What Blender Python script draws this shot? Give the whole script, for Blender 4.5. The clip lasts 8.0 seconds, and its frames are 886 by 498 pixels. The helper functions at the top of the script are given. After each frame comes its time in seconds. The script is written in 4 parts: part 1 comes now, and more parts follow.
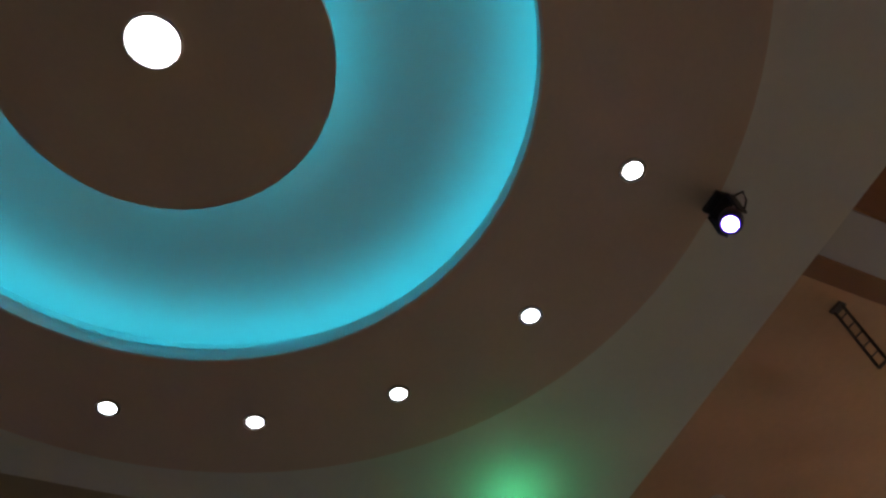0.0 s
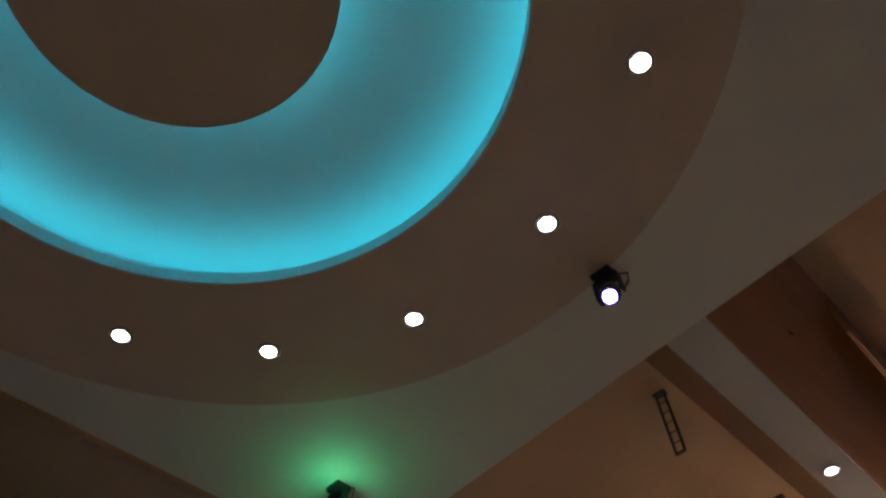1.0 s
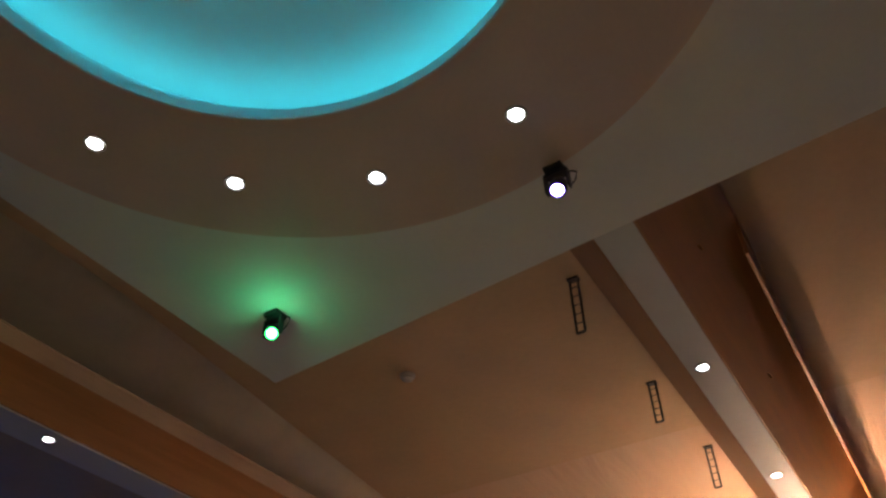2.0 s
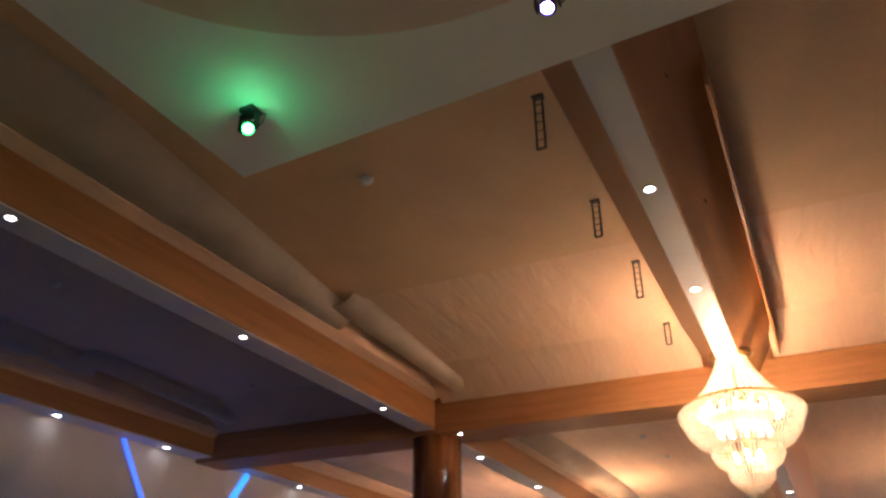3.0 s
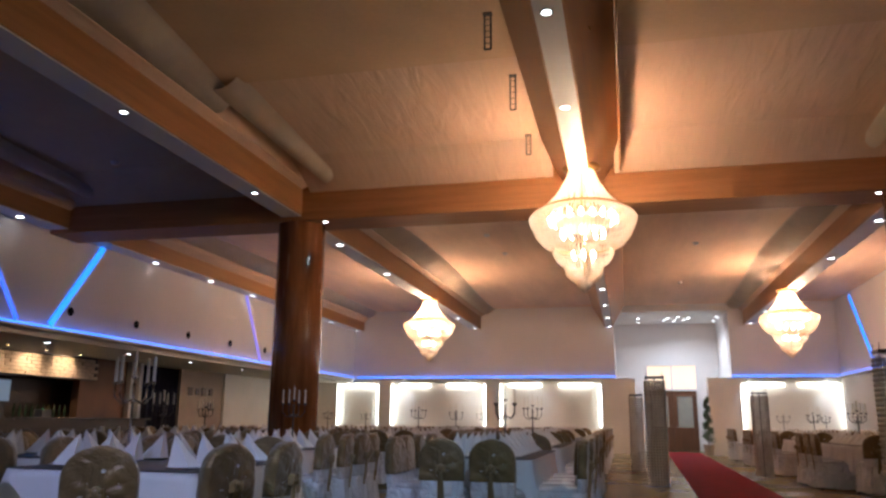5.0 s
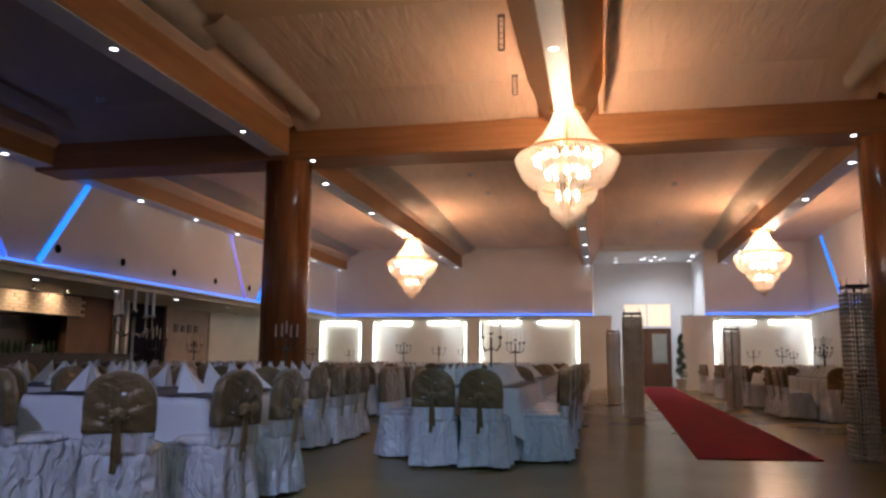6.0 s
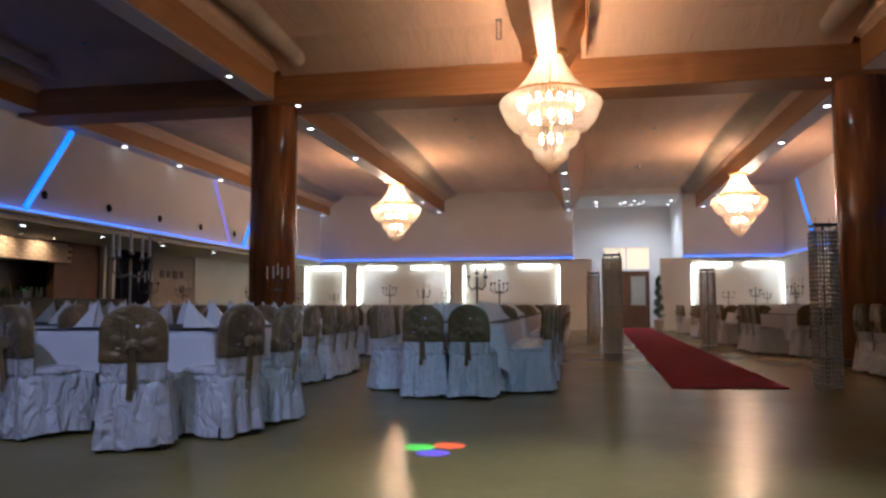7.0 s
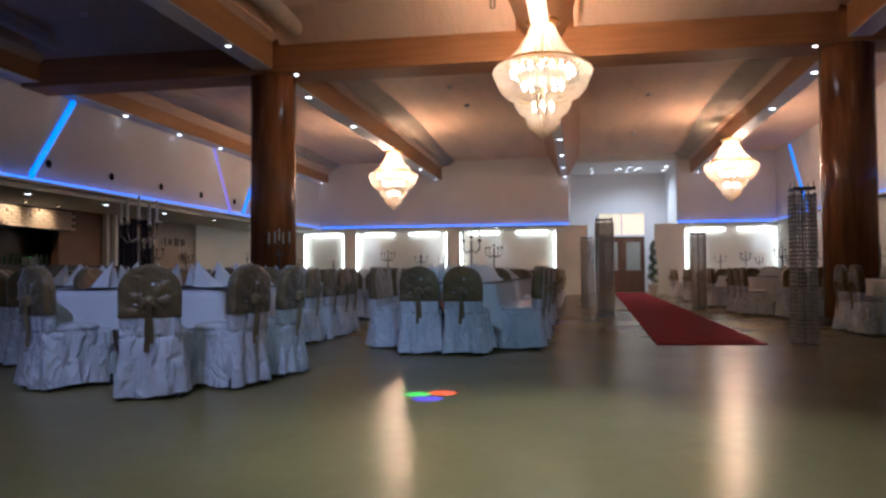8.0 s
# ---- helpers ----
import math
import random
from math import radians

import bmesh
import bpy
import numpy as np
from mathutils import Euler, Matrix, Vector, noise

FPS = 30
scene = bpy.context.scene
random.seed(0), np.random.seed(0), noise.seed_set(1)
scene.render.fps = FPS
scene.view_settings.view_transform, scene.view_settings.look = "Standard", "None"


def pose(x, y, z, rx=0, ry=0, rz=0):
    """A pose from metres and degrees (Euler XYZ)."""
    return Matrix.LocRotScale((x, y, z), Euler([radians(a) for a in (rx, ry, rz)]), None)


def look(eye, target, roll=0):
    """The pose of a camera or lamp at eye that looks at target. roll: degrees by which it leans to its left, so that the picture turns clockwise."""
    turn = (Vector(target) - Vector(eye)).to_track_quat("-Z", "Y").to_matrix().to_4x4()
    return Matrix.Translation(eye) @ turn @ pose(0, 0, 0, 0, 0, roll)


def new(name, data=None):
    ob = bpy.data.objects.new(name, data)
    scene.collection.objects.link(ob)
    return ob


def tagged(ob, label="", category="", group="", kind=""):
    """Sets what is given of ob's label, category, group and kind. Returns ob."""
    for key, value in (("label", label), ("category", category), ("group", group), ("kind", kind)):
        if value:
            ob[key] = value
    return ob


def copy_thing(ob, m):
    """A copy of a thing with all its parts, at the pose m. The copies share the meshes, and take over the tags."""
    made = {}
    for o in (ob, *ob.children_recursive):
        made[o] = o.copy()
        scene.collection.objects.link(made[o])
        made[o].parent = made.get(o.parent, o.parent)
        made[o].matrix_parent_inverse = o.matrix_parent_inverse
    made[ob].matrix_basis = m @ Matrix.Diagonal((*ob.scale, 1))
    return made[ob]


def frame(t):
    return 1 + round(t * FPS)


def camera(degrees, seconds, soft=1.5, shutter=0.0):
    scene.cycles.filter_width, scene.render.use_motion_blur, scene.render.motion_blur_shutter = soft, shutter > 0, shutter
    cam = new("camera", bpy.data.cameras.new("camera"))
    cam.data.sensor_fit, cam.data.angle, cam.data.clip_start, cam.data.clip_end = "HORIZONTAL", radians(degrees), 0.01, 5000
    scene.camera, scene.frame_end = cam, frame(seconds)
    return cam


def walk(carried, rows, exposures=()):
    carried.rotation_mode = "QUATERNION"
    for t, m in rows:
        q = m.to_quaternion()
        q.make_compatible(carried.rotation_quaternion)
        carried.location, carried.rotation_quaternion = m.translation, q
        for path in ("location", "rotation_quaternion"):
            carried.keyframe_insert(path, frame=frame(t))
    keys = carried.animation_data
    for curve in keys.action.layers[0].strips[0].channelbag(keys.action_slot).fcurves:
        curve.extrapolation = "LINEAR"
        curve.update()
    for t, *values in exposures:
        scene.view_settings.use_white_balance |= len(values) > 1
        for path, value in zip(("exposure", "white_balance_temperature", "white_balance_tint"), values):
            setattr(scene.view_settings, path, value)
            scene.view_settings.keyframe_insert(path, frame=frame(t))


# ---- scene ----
cam = camera(60.0, 8.0, soft=2.6)
PATH = [
    (0, (0.94, 0.994, 1.849), (-0.041, 1.622, 3.475), -9.5),
    (0.5, (0.931, 0.846, 1.758), (0.048, 1.649, 3.363), -7.1),
    (1, (0.919, 0.689, 1.658), (0.145, 1.613, 3.254), -4.7),
    (1.2, (0.928, 0.626, 1.619), (0.183, 1.59, 3.205), -3.4),
    (2.3, (0.919, 0.246, 1.406), (0.113, 1.63, 2.604), -0.1),
    (2.5, (0.88, 0.195, 1.381), (0.073, 1.651, 2.49), -0.2),
    (3, (0.767, 0.043, 1.315), (-0.001, 1.638, 2.246), -0.0),
    (3.5, (0.691, -0.078, 1.255), (0.007, 1.63, 2.039), 0.8),
    (4, (0.622, -0.28, 1.212), (0.049, 1.523, 1.86), 0.8),
    (4.5, (0.574, -0.461, 1.163), (0.075, 1.395, 1.717), 0.7),
    (5, (0.526, -0.65, 1.118), (0.078, 1.249, 1.556), 0.5),
    (5.2, (0.531, -0.707, 1.118), (0.094, 1.204, 1.516), 0.6),
    (6.5, (0.421, -1.079, 0.98), (0.047, 0.873, 1.2), 0.1),
    (7, (0.437, -1.24, 0.951), (0.085, 0.724, 1.098), -0.1),
    (7.5, (0.46, -1.422, 0.916), (0.115, 0.545, 1.025), -0.3),
    (8, (0.544, -1.613, 0.883), (0.195, 0.355, 0.946), -0.4),
]
EXPOSURES = [(0, 0.05, 6200, 16), (1.2, 0.1, 6300, 16), (2.5, 0.42, 6650, 12), (3.5, 0.65, 6600, 11), (4.5, 0.42, 6280, 10), (5.2, 0.2, 6000, 9), (6.5, -0.1, 5950, 7),
             (8, -0.1, 5400, 5)]
walk(cam, [(t, look(e, g, r)) for t, e, g, r in PATH], EXPOSURES)

# ---- world and lamps ----
world = bpy.data.worlds.new("night")
world.use_nodes = True
world.node_tree.nodes["Background"].inputs[0].default_value = (0.02, 0.025, 0.04, 1)
world.node_tree.nodes["Background"].inputs[1].default_value = 0.3
scene.world = world

CHANDELIERS = [(0.03, 10.1), (-5.05, 21.3), (4.85, 21.3)]
P_CHAND, P_SPOT, P_HEAD = 640.0, 24.0, 60.0


def lamp(name, kind, at, power, color, size=0.1, aim=None, cone=90, blend=0.6):
    data = bpy.data.lights.new(name, kind)
    data.energy, data.color = power, color
    if kind == "AREA":
        data.shape, data.size = "DISK", size
    else:
        data.shadow_soft_size = size
    if kind == "SPOT":
        data.spot_size, data.spot_blend = radians(cone), blend
    ob = new(name, data)
    ob.matrix_world = look(at, aim) if aim else Matrix.Translation(at)
    return ob


for cx, cy in CHANDELIERS:
    boost = 0.85 if cy > 15 else 1.0
    lamp("chandelier_lamp", "POINT", (cx, cy, 4.12), P_CHAND * (1.0 if cy < 15 else 0.95) * boost, (1.0, 0.55, 0.30), 0.025 if cy < 15 else 0.15)
    if cy > 15:
        lamp("chandelier_top_lamp", "POINT", (cx, cy - 0.05, 4.28), P_CHAND * 0.05, (1.0, 0.58, 0.32), 0.1)

# ---- materials ----


def mat(name, base, rough=0.6, metal=0.0, vary=0.25, scale=3.0, fine=40.0, bump=0.15, dist=0.004, stretch=(1, 1, 1), spec=0.5,
        sheen=0.0, rvary=0.1, random_piece=0.0, second=None, translucent=0.0, coat=0.0, crumple=0.0, crumple_scale=8.0, crumple_dist=0.03):
    m = bpy.data.materials.new(name)
    m.use_nodes = True
    n, l = m.node_tree.nodes, m.node_tree.links
    b = n["Principled BSDF"]
    tc, mp = n.new("ShaderNodeTexCoord"), n.new("ShaderNodeMapping")
    mp.inputs["Scale"].default_value = stretch
    l.new(tc.outputs["Object"], mp.inputs["Vector"])
    big, small = n.new("ShaderNodeTexNoise"), n.new("ShaderNodeTexNoise")
    big.inputs["Scale"].default_value, small.inputs["Scale"].default_value = scale, fine
    big.inputs["Detail"].default_value = small.inputs["Detail"].default_value = 4
    l.new(mp.outputs[0], big.inputs["Vector"])
    l.new(mp.outputs[0], small.inputs["Vector"])
    mix = n.new("ShaderNodeMath")
    mix.operation = "MULTIPLY_ADD"
    mix.inputs[1].default_value = 0.35
    l.new(small.outputs["Fac"], mix.inputs[0])
    l.new(big.outputs["Fac"], mix.inputs[2])
    ramp = n.new("ShaderNodeValToRGB")
    lo = second or tuple(c * (1 - vary) for c in base)
    hi = tuple(min(1, c * (1 + vary * 0.6)) for c in base)
    ramp.color_ramp.elements[0].position, ramp.color_ramp.elements[1].position = 0.4, 0.95
    ramp.color_ramp.elements[0].color, ramp.color_ramp.elements[1].color = (*lo, 1), (*hi, 1)
    l.new(mix.outputs[0], ramp.inputs[0])
    color = ramp.outputs[0]
    if random_piece:
        info, hsv = n.new("ShaderNodeObjectInfo"), n.new("ShaderNodeHueSaturation")
        mr = n.new("ShaderNodeMapRange")
        mr.inputs["To Min"].default_value, mr.inputs["To Max"].default_value = 1 - random_piece, 1 + random_piece
        l.new(info.outputs["Random"], mr.inputs["Value"])
        l.new(mr.outputs[0], hsv.inputs["Value"])
        l.new(color, hsv.inputs["Color"])
        color = hsv.outputs[0]
    l.new(color, b.inputs["Base Color"])
    rr = n.new("ShaderNodeMapRange")
    rr.inputs["To Min"].default_value, rr.inputs["To Max"].default_value = max(0.02, rough - rvary), min(1, rough + rvary)
    l.new(big.outputs["Fac"], rr.inputs["Value"])
    l.new(rr.outputs[0], b.inputs["Roughness"])
    b.inputs["Metallic"].default_value = metal
    b.inputs["Specular IOR Level"].default_value = spec
    b.inputs["Sheen Weight"].default_value = sheen
    b.inputs["Coat Weight"].default_value = coat
    bp = n.new("ShaderNodeBump")
    bp.inputs["Strength"].default_value, bp.inputs["Distance"].default_value = bump, dist
    l.new(mix.outputs[0], bp.inputs["Height"])
    if crumple:
        fold, bq = n.new("ShaderNodeTexNoise"), n.new("ShaderNodeBump")
        fold.inputs["Scale"].default_value, fold.inputs["Detail"].default_value, fold.inputs["Distortion"].default_value = crumple_scale, 3.5, 0.7
        l.new(mp.outputs[0], fold.inputs["Vector"])
        bq.inputs["Strength"].default_value, bq.inputs["Distance"].default_value = crumple, crumple_dist
        l.new(fold.outputs["Fac"], bq.inputs["Height"])
        l.new(bp.outputs[0], bq.inputs["Normal"])
        l.new(bq.outputs[0], b.inputs["Normal"])
    else:
        l.new(bp.outputs[0], b.inputs["Normal"])
    if translucent:
        tr, ms, out = n.new("ShaderNodeBsdfTranslucent"), n.new("ShaderNodeMixShader"), n["Material Output"]
        ms.inputs[0].default_value = translucent
        l.new(color, tr.inputs["Color"])
        l.new(b.outputs[0], ms.inputs[1])
        l.new(tr.outputs[0], ms.inputs[2])
        l.new(ms.outputs[0], out.inputs["Surface"])
    return m


def glow(name, color, strength):
    m = bpy.data.materials.new(name)
    m.use_nodes = True
    b = m.node_tree.nodes["Principled BSDF"]
    b.inputs["Base Color"].default_value = (*color, 1)
    b.inputs["Emission Color"].default_value = (*color, 1)
    b.inputs["Emission Strength"].default_value = strength
    return m


M_FLOOR = mat("polished_floor", (0.225, 0.18, 0.077), 0.25, vary=0.16, scale=0.7, fine=9, bump=0.1, dist=0.002, rvary=0.05, spec=0.055)
# Same fabric as the slope, with the near bays' shade put into its colour.
M_NEARFAB = mat("shaded_ceiling_fabric", (0.61, 0.44, 0.285), 0.85, vary=0.14, scale=0.9, fine=14, bump=0.2, dist=0.008)
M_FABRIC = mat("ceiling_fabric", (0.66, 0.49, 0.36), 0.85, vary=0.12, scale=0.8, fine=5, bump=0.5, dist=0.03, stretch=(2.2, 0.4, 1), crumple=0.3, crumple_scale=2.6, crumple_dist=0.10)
M_DRAPE = mat("pale_drape", (0.72, 0.65, 0.56), 0.85, vary=0.1, scale=2.5, fine=16, bump=0.4, dist=0.012)
M_GREYFAB = mat("grey_ceiling", (0.50, 0.41, 0.30), 0.85, vary=0.12, scale=1.2, fine=9, bump=0.3, dist=0.01)
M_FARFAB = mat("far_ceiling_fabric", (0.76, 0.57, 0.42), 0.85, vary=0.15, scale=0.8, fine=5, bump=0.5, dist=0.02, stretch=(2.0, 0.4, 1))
M_WOOD = mat("beam_wood", (0.37, 0.19, 0.08), 0.42, spec=0.3, vary=0.22, scale=2.2, fine=26, bump=0.08, dist=0.002, stretch=(6, 0.35, 6), coat=0.06)
M_WOODX = mat("cross_beam_wood", (0.37, 0.19, 0.085), 0.55, spec=0.1, vary=0.22, scale=2.2, fine=26, bump=0.08, dist=0.002, stretch=(0.35, 6, 6))
M_COLUMN = mat("column_wood", (0.32, 0.13, 0.05), 0.24, vary=0.4, scale=2.0, fine=22, bump=0.06, dist=0.002, stretch=(5, 5, 0.5), coat=0.5)
M_STRIP = mat("white_strip", (0.62, 0.62, 0.63), 0.5, vary=0.06, scale=2, fine=30, bump=0.05)
M_PLASTER = mat("white_plaster", (0.70, 0.69, 0.67), 0.7, vary=0.08, scale=1.1, fine=25, bump=0.1)
M_PLATE = mat("plate_plaster", (0.82, 0.81, 0.79), 0.6, vary=0.06, scale=1.1, fine=25, bump=0.05)
M_BROWN = mat("brown_ceiling_paint", (0.74, 0.57, 0.49), 0.45, vary=0.1, scale=1.5, fine=40, bump=0.05)
M_COVE = mat("cove_white", (0.75, 0.77, 0.77), 0.7, vary=0.04, scale=1.5, fine=20, bump=0.05)
M_WALL = mat("upper_wall", (0.67, 0.655, 0.66), 0.75, vary=0.08, scale=0.8, fine=18, bump=0.12)
M_CREAM = mat("lower_wall", (0.80, 0.79, 0.75), 0.6, vary=0.08, scale=1.0, fine=20, bump=0.08)
M_CARPET = mat("red_carpet", (0.22, 0.006, 0.016), 0.95, vary=0.3, scale=3, fine=160, bump=0.6, dist=0.004, spec=0.1)
M_BLACK = mat("black_plastic", (0.02, 0.02, 0.023), 0.4, vary=0.3, scale=8, fine=60, bump=0.05)
M_GRILLE = mat("black_grille", (0.008, 0.008, 0.009), 0.9, vary=0.3, scale=30, fine=120, bump=0.2, spec=0.1)
M_DARK = mat("dark_wood", (0.05, 0.03, 0.02), 0.4, vary=0.3, scale=4, fine=30, bump=0.05, stretch=(1, 1, 4))
M_DOOR = mat("door_wood", (0.11, 0.045, 0.022), 0.4, vary=0.3, scale=3, fine=30, bump=0.08, stretch=(5, 5, 0.6))
M_SATIN = mat("white_satin", (0.74, 0.73, 0.76), 0.18, vary=0.08, scale=5, fine=22, bump=0.3, dist=0.02, sheen=0.2, spec=0.8, stretch=(1.3, 1.3, 0.7), crumple=1.0, crumple_scale=8.0, crumple_dist=0.11, coat=0.6)
M_CLOTH = mat("table_linen", (0.78, 0.77, 0.78), 0.7, vary=0.05, scale=4, fine=120, bump=0.15)
M_GOLD = mat("gold_sash", (0.19, 0.125, 0.05), 0.40, metal=0.25, vary=0.35, scale=8, fine=50, bump=0.3, dist=0.02, sheen=0.3, random_piece=0.12, crumple=0.8, crumple_scale=6.0, crumple_dist=0.06)
M_TAIL = mat("champagne_ribbon", (0.28, 0.20, 0.10), 0.36, metal=0.2, vary=0.25, scale=12, fine=60, bump=0.25)
M_NAPKIN = mat("white_napkin", (0.82, 0.81, 0.80), 0.8, vary=0.04, scale=6, fine=150, bump=0.1)
M_STEEL = mat("silver_metal", (0.62, 0.60, 0.58), 0.25, metal=1.0, vary=0.15, scale=12, fine=80, bump=0.05)
M_DARKMETAL = mat("tarnished_metal", (0.11, 0.11, 0.12), 0.35, metal=0.8, vary=0.3, scale=12, fine=80, bump=0.05)
M_BRASS = mat("brass_metal", (0.55, 0.36, 0.15), 0.3, metal=1.0, vary=0.15, scale=12, fine=80, bump=0.05)
M_CANDLE = mat("candle_wax", (0.80, 0.77, 0.70), 0.5, vary=0.04, bump=0.03)
M_CRYSTAL = mat("crystal_beads", (0.90, 0.78, 0.66), 0.12, vary=0.12, scale=14, fine=60, bump=0.02, translucent=0.4)
M_FROST = mat("frosted_glass", (0.92, 0.84, 0.74), 0.3, vary=0.05, bump=0.02, translucent=0.72)
M_GLASSBEAD = mat("stand_crystal", (0.72, 0.68, 0.63), 0.16, vary=0.2, scale=9, fine=50, bump=0.02, metal=0.25)
M_CURTAIN = mat("navy_curtain", (0.018, 0.02, 0.045), 0.8, vary=0.3, scale=3, fine=60, bump=0.2)
M_BRICK = mat("pale_stone", (0.60, 0.44, 0.30), 0.75, vary=0.25, scale=6, fine=40, bump=0.4, dist=0.01)
M_BARWALL = mat("brown_bar_wall", (0.24, 0.12, 0.065), 0.6, vary=0.25, scale=2, fine=30, bump=0.1)
M_LEAF = mat("green_leaves", (0.035, 0.075, 0.02), 0.5, vary=0.4, scale=9, fine=40, bump=0.2)
M_POT = mat("pot", (0.4, 0.36, 0.3), 0.6, vary=0.15)
M_GLASS = mat("transom_glass", (0.75, 0.73, 0.66), 0.15, vary=0.1, translucent=0.7)
M_BLUE = glow("blue_led", (0.05, 0.22, 1.0), 2.0)
M_BLUEV = glow("blue_led_slot", (0.02, 0.24, 1.0), 1.4)
M_BLUEMID = glow("dim_blue_led_slot", (0.06, 0.18, 1.0), 0.9)
M_BLUEDIM = glow("violet_led_slot", (0.22, 0.20, 0.75), 0.8)
M_CYAN = glow("cyan_led", (0.035, 0.60, 0.76), 6.0)
M_SPOTLIT = glow("downlight_lens", (0.92, 0.95, 1.0), 9.0)
M_BIGLIT = glow("large_downlight_lens", (1.0, 0.98, 0.96), 8.0)
M_BULB = glow("warm_bulb", (1.0, 0.84, 0.64), 55.0)
M_NICHE = glow("niche_tube", (1.0, 0.98, 0.86), 4.6)
M_BARLAMP = glow("bar_lamp", (1.0, 0.72, 0.42), 12.0)
M_GREEN = glow("green_lens", (0.22, 1.0, 0.42), 9.0)
# The green halo around the lens, put into a glowing rim.
M_GREENHALO = glow("green_halo", (0.01, 1.0, 0.16), 4.0)
M_VIOLET = glow("violet_lens", (0.75, 0.68, 1.0), 30.0)
M_PURPLE = glow("purple_rim", (0.12, 0.04, 0.8), 1.2)

# ---- building helpers ----


def empty(name, at, label, category, group="", kind="", rz=0.0):
    ob = new(name)
    ob.empty_display_size = 0.2
    ob.matrix_world = pose(*at, 0, 0, rz)
    return tagged(ob, label, category, group, kind)


def finish(bm, name, material, smooth=False):
    bmesh.ops.recalc_face_normals(bm, faces=bm.faces)
    me = bpy.data.meshes.new(name)
    bm.to_mesh(me)
    bm.free()
    me.materials.append(material)
    if smooth:
        for p in me.polygons:
            p.use_smooth = True
    return me


def part(name, bm, material, parent, label="", smooth=False):
    ob = new(name, finish(bm, name, material, smooth) if isinstance(bm, bmesh.types.BMesh) else bm)
    ob.parent = parent
    return tagged(ob, label)


def thing(name, bm, material, label, category="", group="", kind="", smooth=False):
    return tagged(new(name, finish(bm, name, material, smooth)), label, category, group, kind)


def add_box(bm, lo, hi, bevel=0.0):
    r = bmesh.ops.create_cube(bm, size=1.0)
    c = [(a + b) / 2 for a, b in zip(lo, hi)]
    s = [abs(b - a) for a, b in zip(lo, hi)]
    for v in r["verts"]:
        v.co = Vector((v.co.x * s[0] + c[0], v.co.y * s[1] + c[1], v.co.z * s[2] + c[2]))
    if bevel:
        es = list({e for v in r["verts"] for e in v.link_edges})
        bmesh.ops.bevel(bm, geom=es, offset=bevel, segments=2, affect="EDGES", profile=0.6)
    return bm


def box(lo, hi, bevel=0.0):
    return add_box(bmesh.new(), lo, hi, bevel)


def add_prism(bm, outline, lo, hi, axis="y"):
    """An outline extruded along an axis; for y the outline is in x, z; for x in y, z; for z in x, y."""
    def at(p, d):
        return {"y": (p[0], d, p[1]), "x": (d, p[0], p[1]), "z": (p[0], p[1], d)}[axis]
    a = [bm.verts.new(at(p, lo)) for p in outline]
    b = [bm.verts.new(at(p, hi)) for p in outline]
    k = len(outline)
    bm.faces.new(a[::-1])
    bm.faces.new(b)
    for i in range(k):
        bm.faces.new((a[i], a[(i + 1) % k], b[(i + 1) % k], b[i]))
    return bm


def prism(outline, lo, hi, axis="y"):
    return add_prism(bmesh.new(), outline, lo, hi, axis)


def add_lathe(bm, profile, segments=32, at=(0, 0, 0), ripple=0.0, folds=0, closed=False):
    rings = []
    for r, z in profile:
        ring = []
        for i in range(segments):
            a = 2 * math.pi * i / segments
            rr = r * (1 + ripple * math.cos(folds * a))
            ring.append(bm.verts.new((at[0] + rr * math.cos(a), at[1] + rr * math.sin(a), at[2] + z)))
        rings.append(ring)
    pairs = list(zip(rings, rings[1:])) + ([(rings[-1], rings[0])] if closed else [])
    for a, b in pairs:
        for i in range(segments):
            bm.faces.new((a[i], a[(i + 1) % segments], b[(i + 1) % segments], b[i]))
    if not closed:
        for ring in (rings[0], rings[-1]):
            bm.faces.new(ring)
    return bm


def lathe(profile, segments=32, at=(0, 0, 0), ripple=0.0, folds=0, closed=False):
    return add_lathe(bmesh.new(), profile, segments, at, ripple, folds, closed)


def add_tube(bm, path, r, segments=8):
    """A round bar along a list of places."""
    rings = []
    pts = [Vector(p) for p in path]
    for i, p in enumerate(pts):
        d = (pts[min(i + 1, len(pts) - 1)] - pts[max(i - 1, 0)]).normalized()
        q = d.to_track_quat("Z", "Y")
        rings.append([bm.verts.new(p + q @ Vector((r * math.cos(2 * math.pi * k / segments), r * math.sin(2 * math.pi * k / segments), 0)))
                      for k in range(segments)])
    for a, b in zip(rings, rings[1:]):
        for k in range(segments):
            bm.faces.new((a[k], a[(k + 1) % segments], b[(k + 1) % segments], b[k]))
    bm.faces.new(rings[0][::-1])
    bm.faces.new(rings[-1])
    return bm


def tube(path, r, segments=8):
    return add_tube(bmesh.new(), path, r, segments)


# ---- floor ----
thing("floor", box((-14, -7, -0.1), (8.4, 34, 0)), M_FLOOR, "polished olive-beige hall floor", "floor", kind="structure")

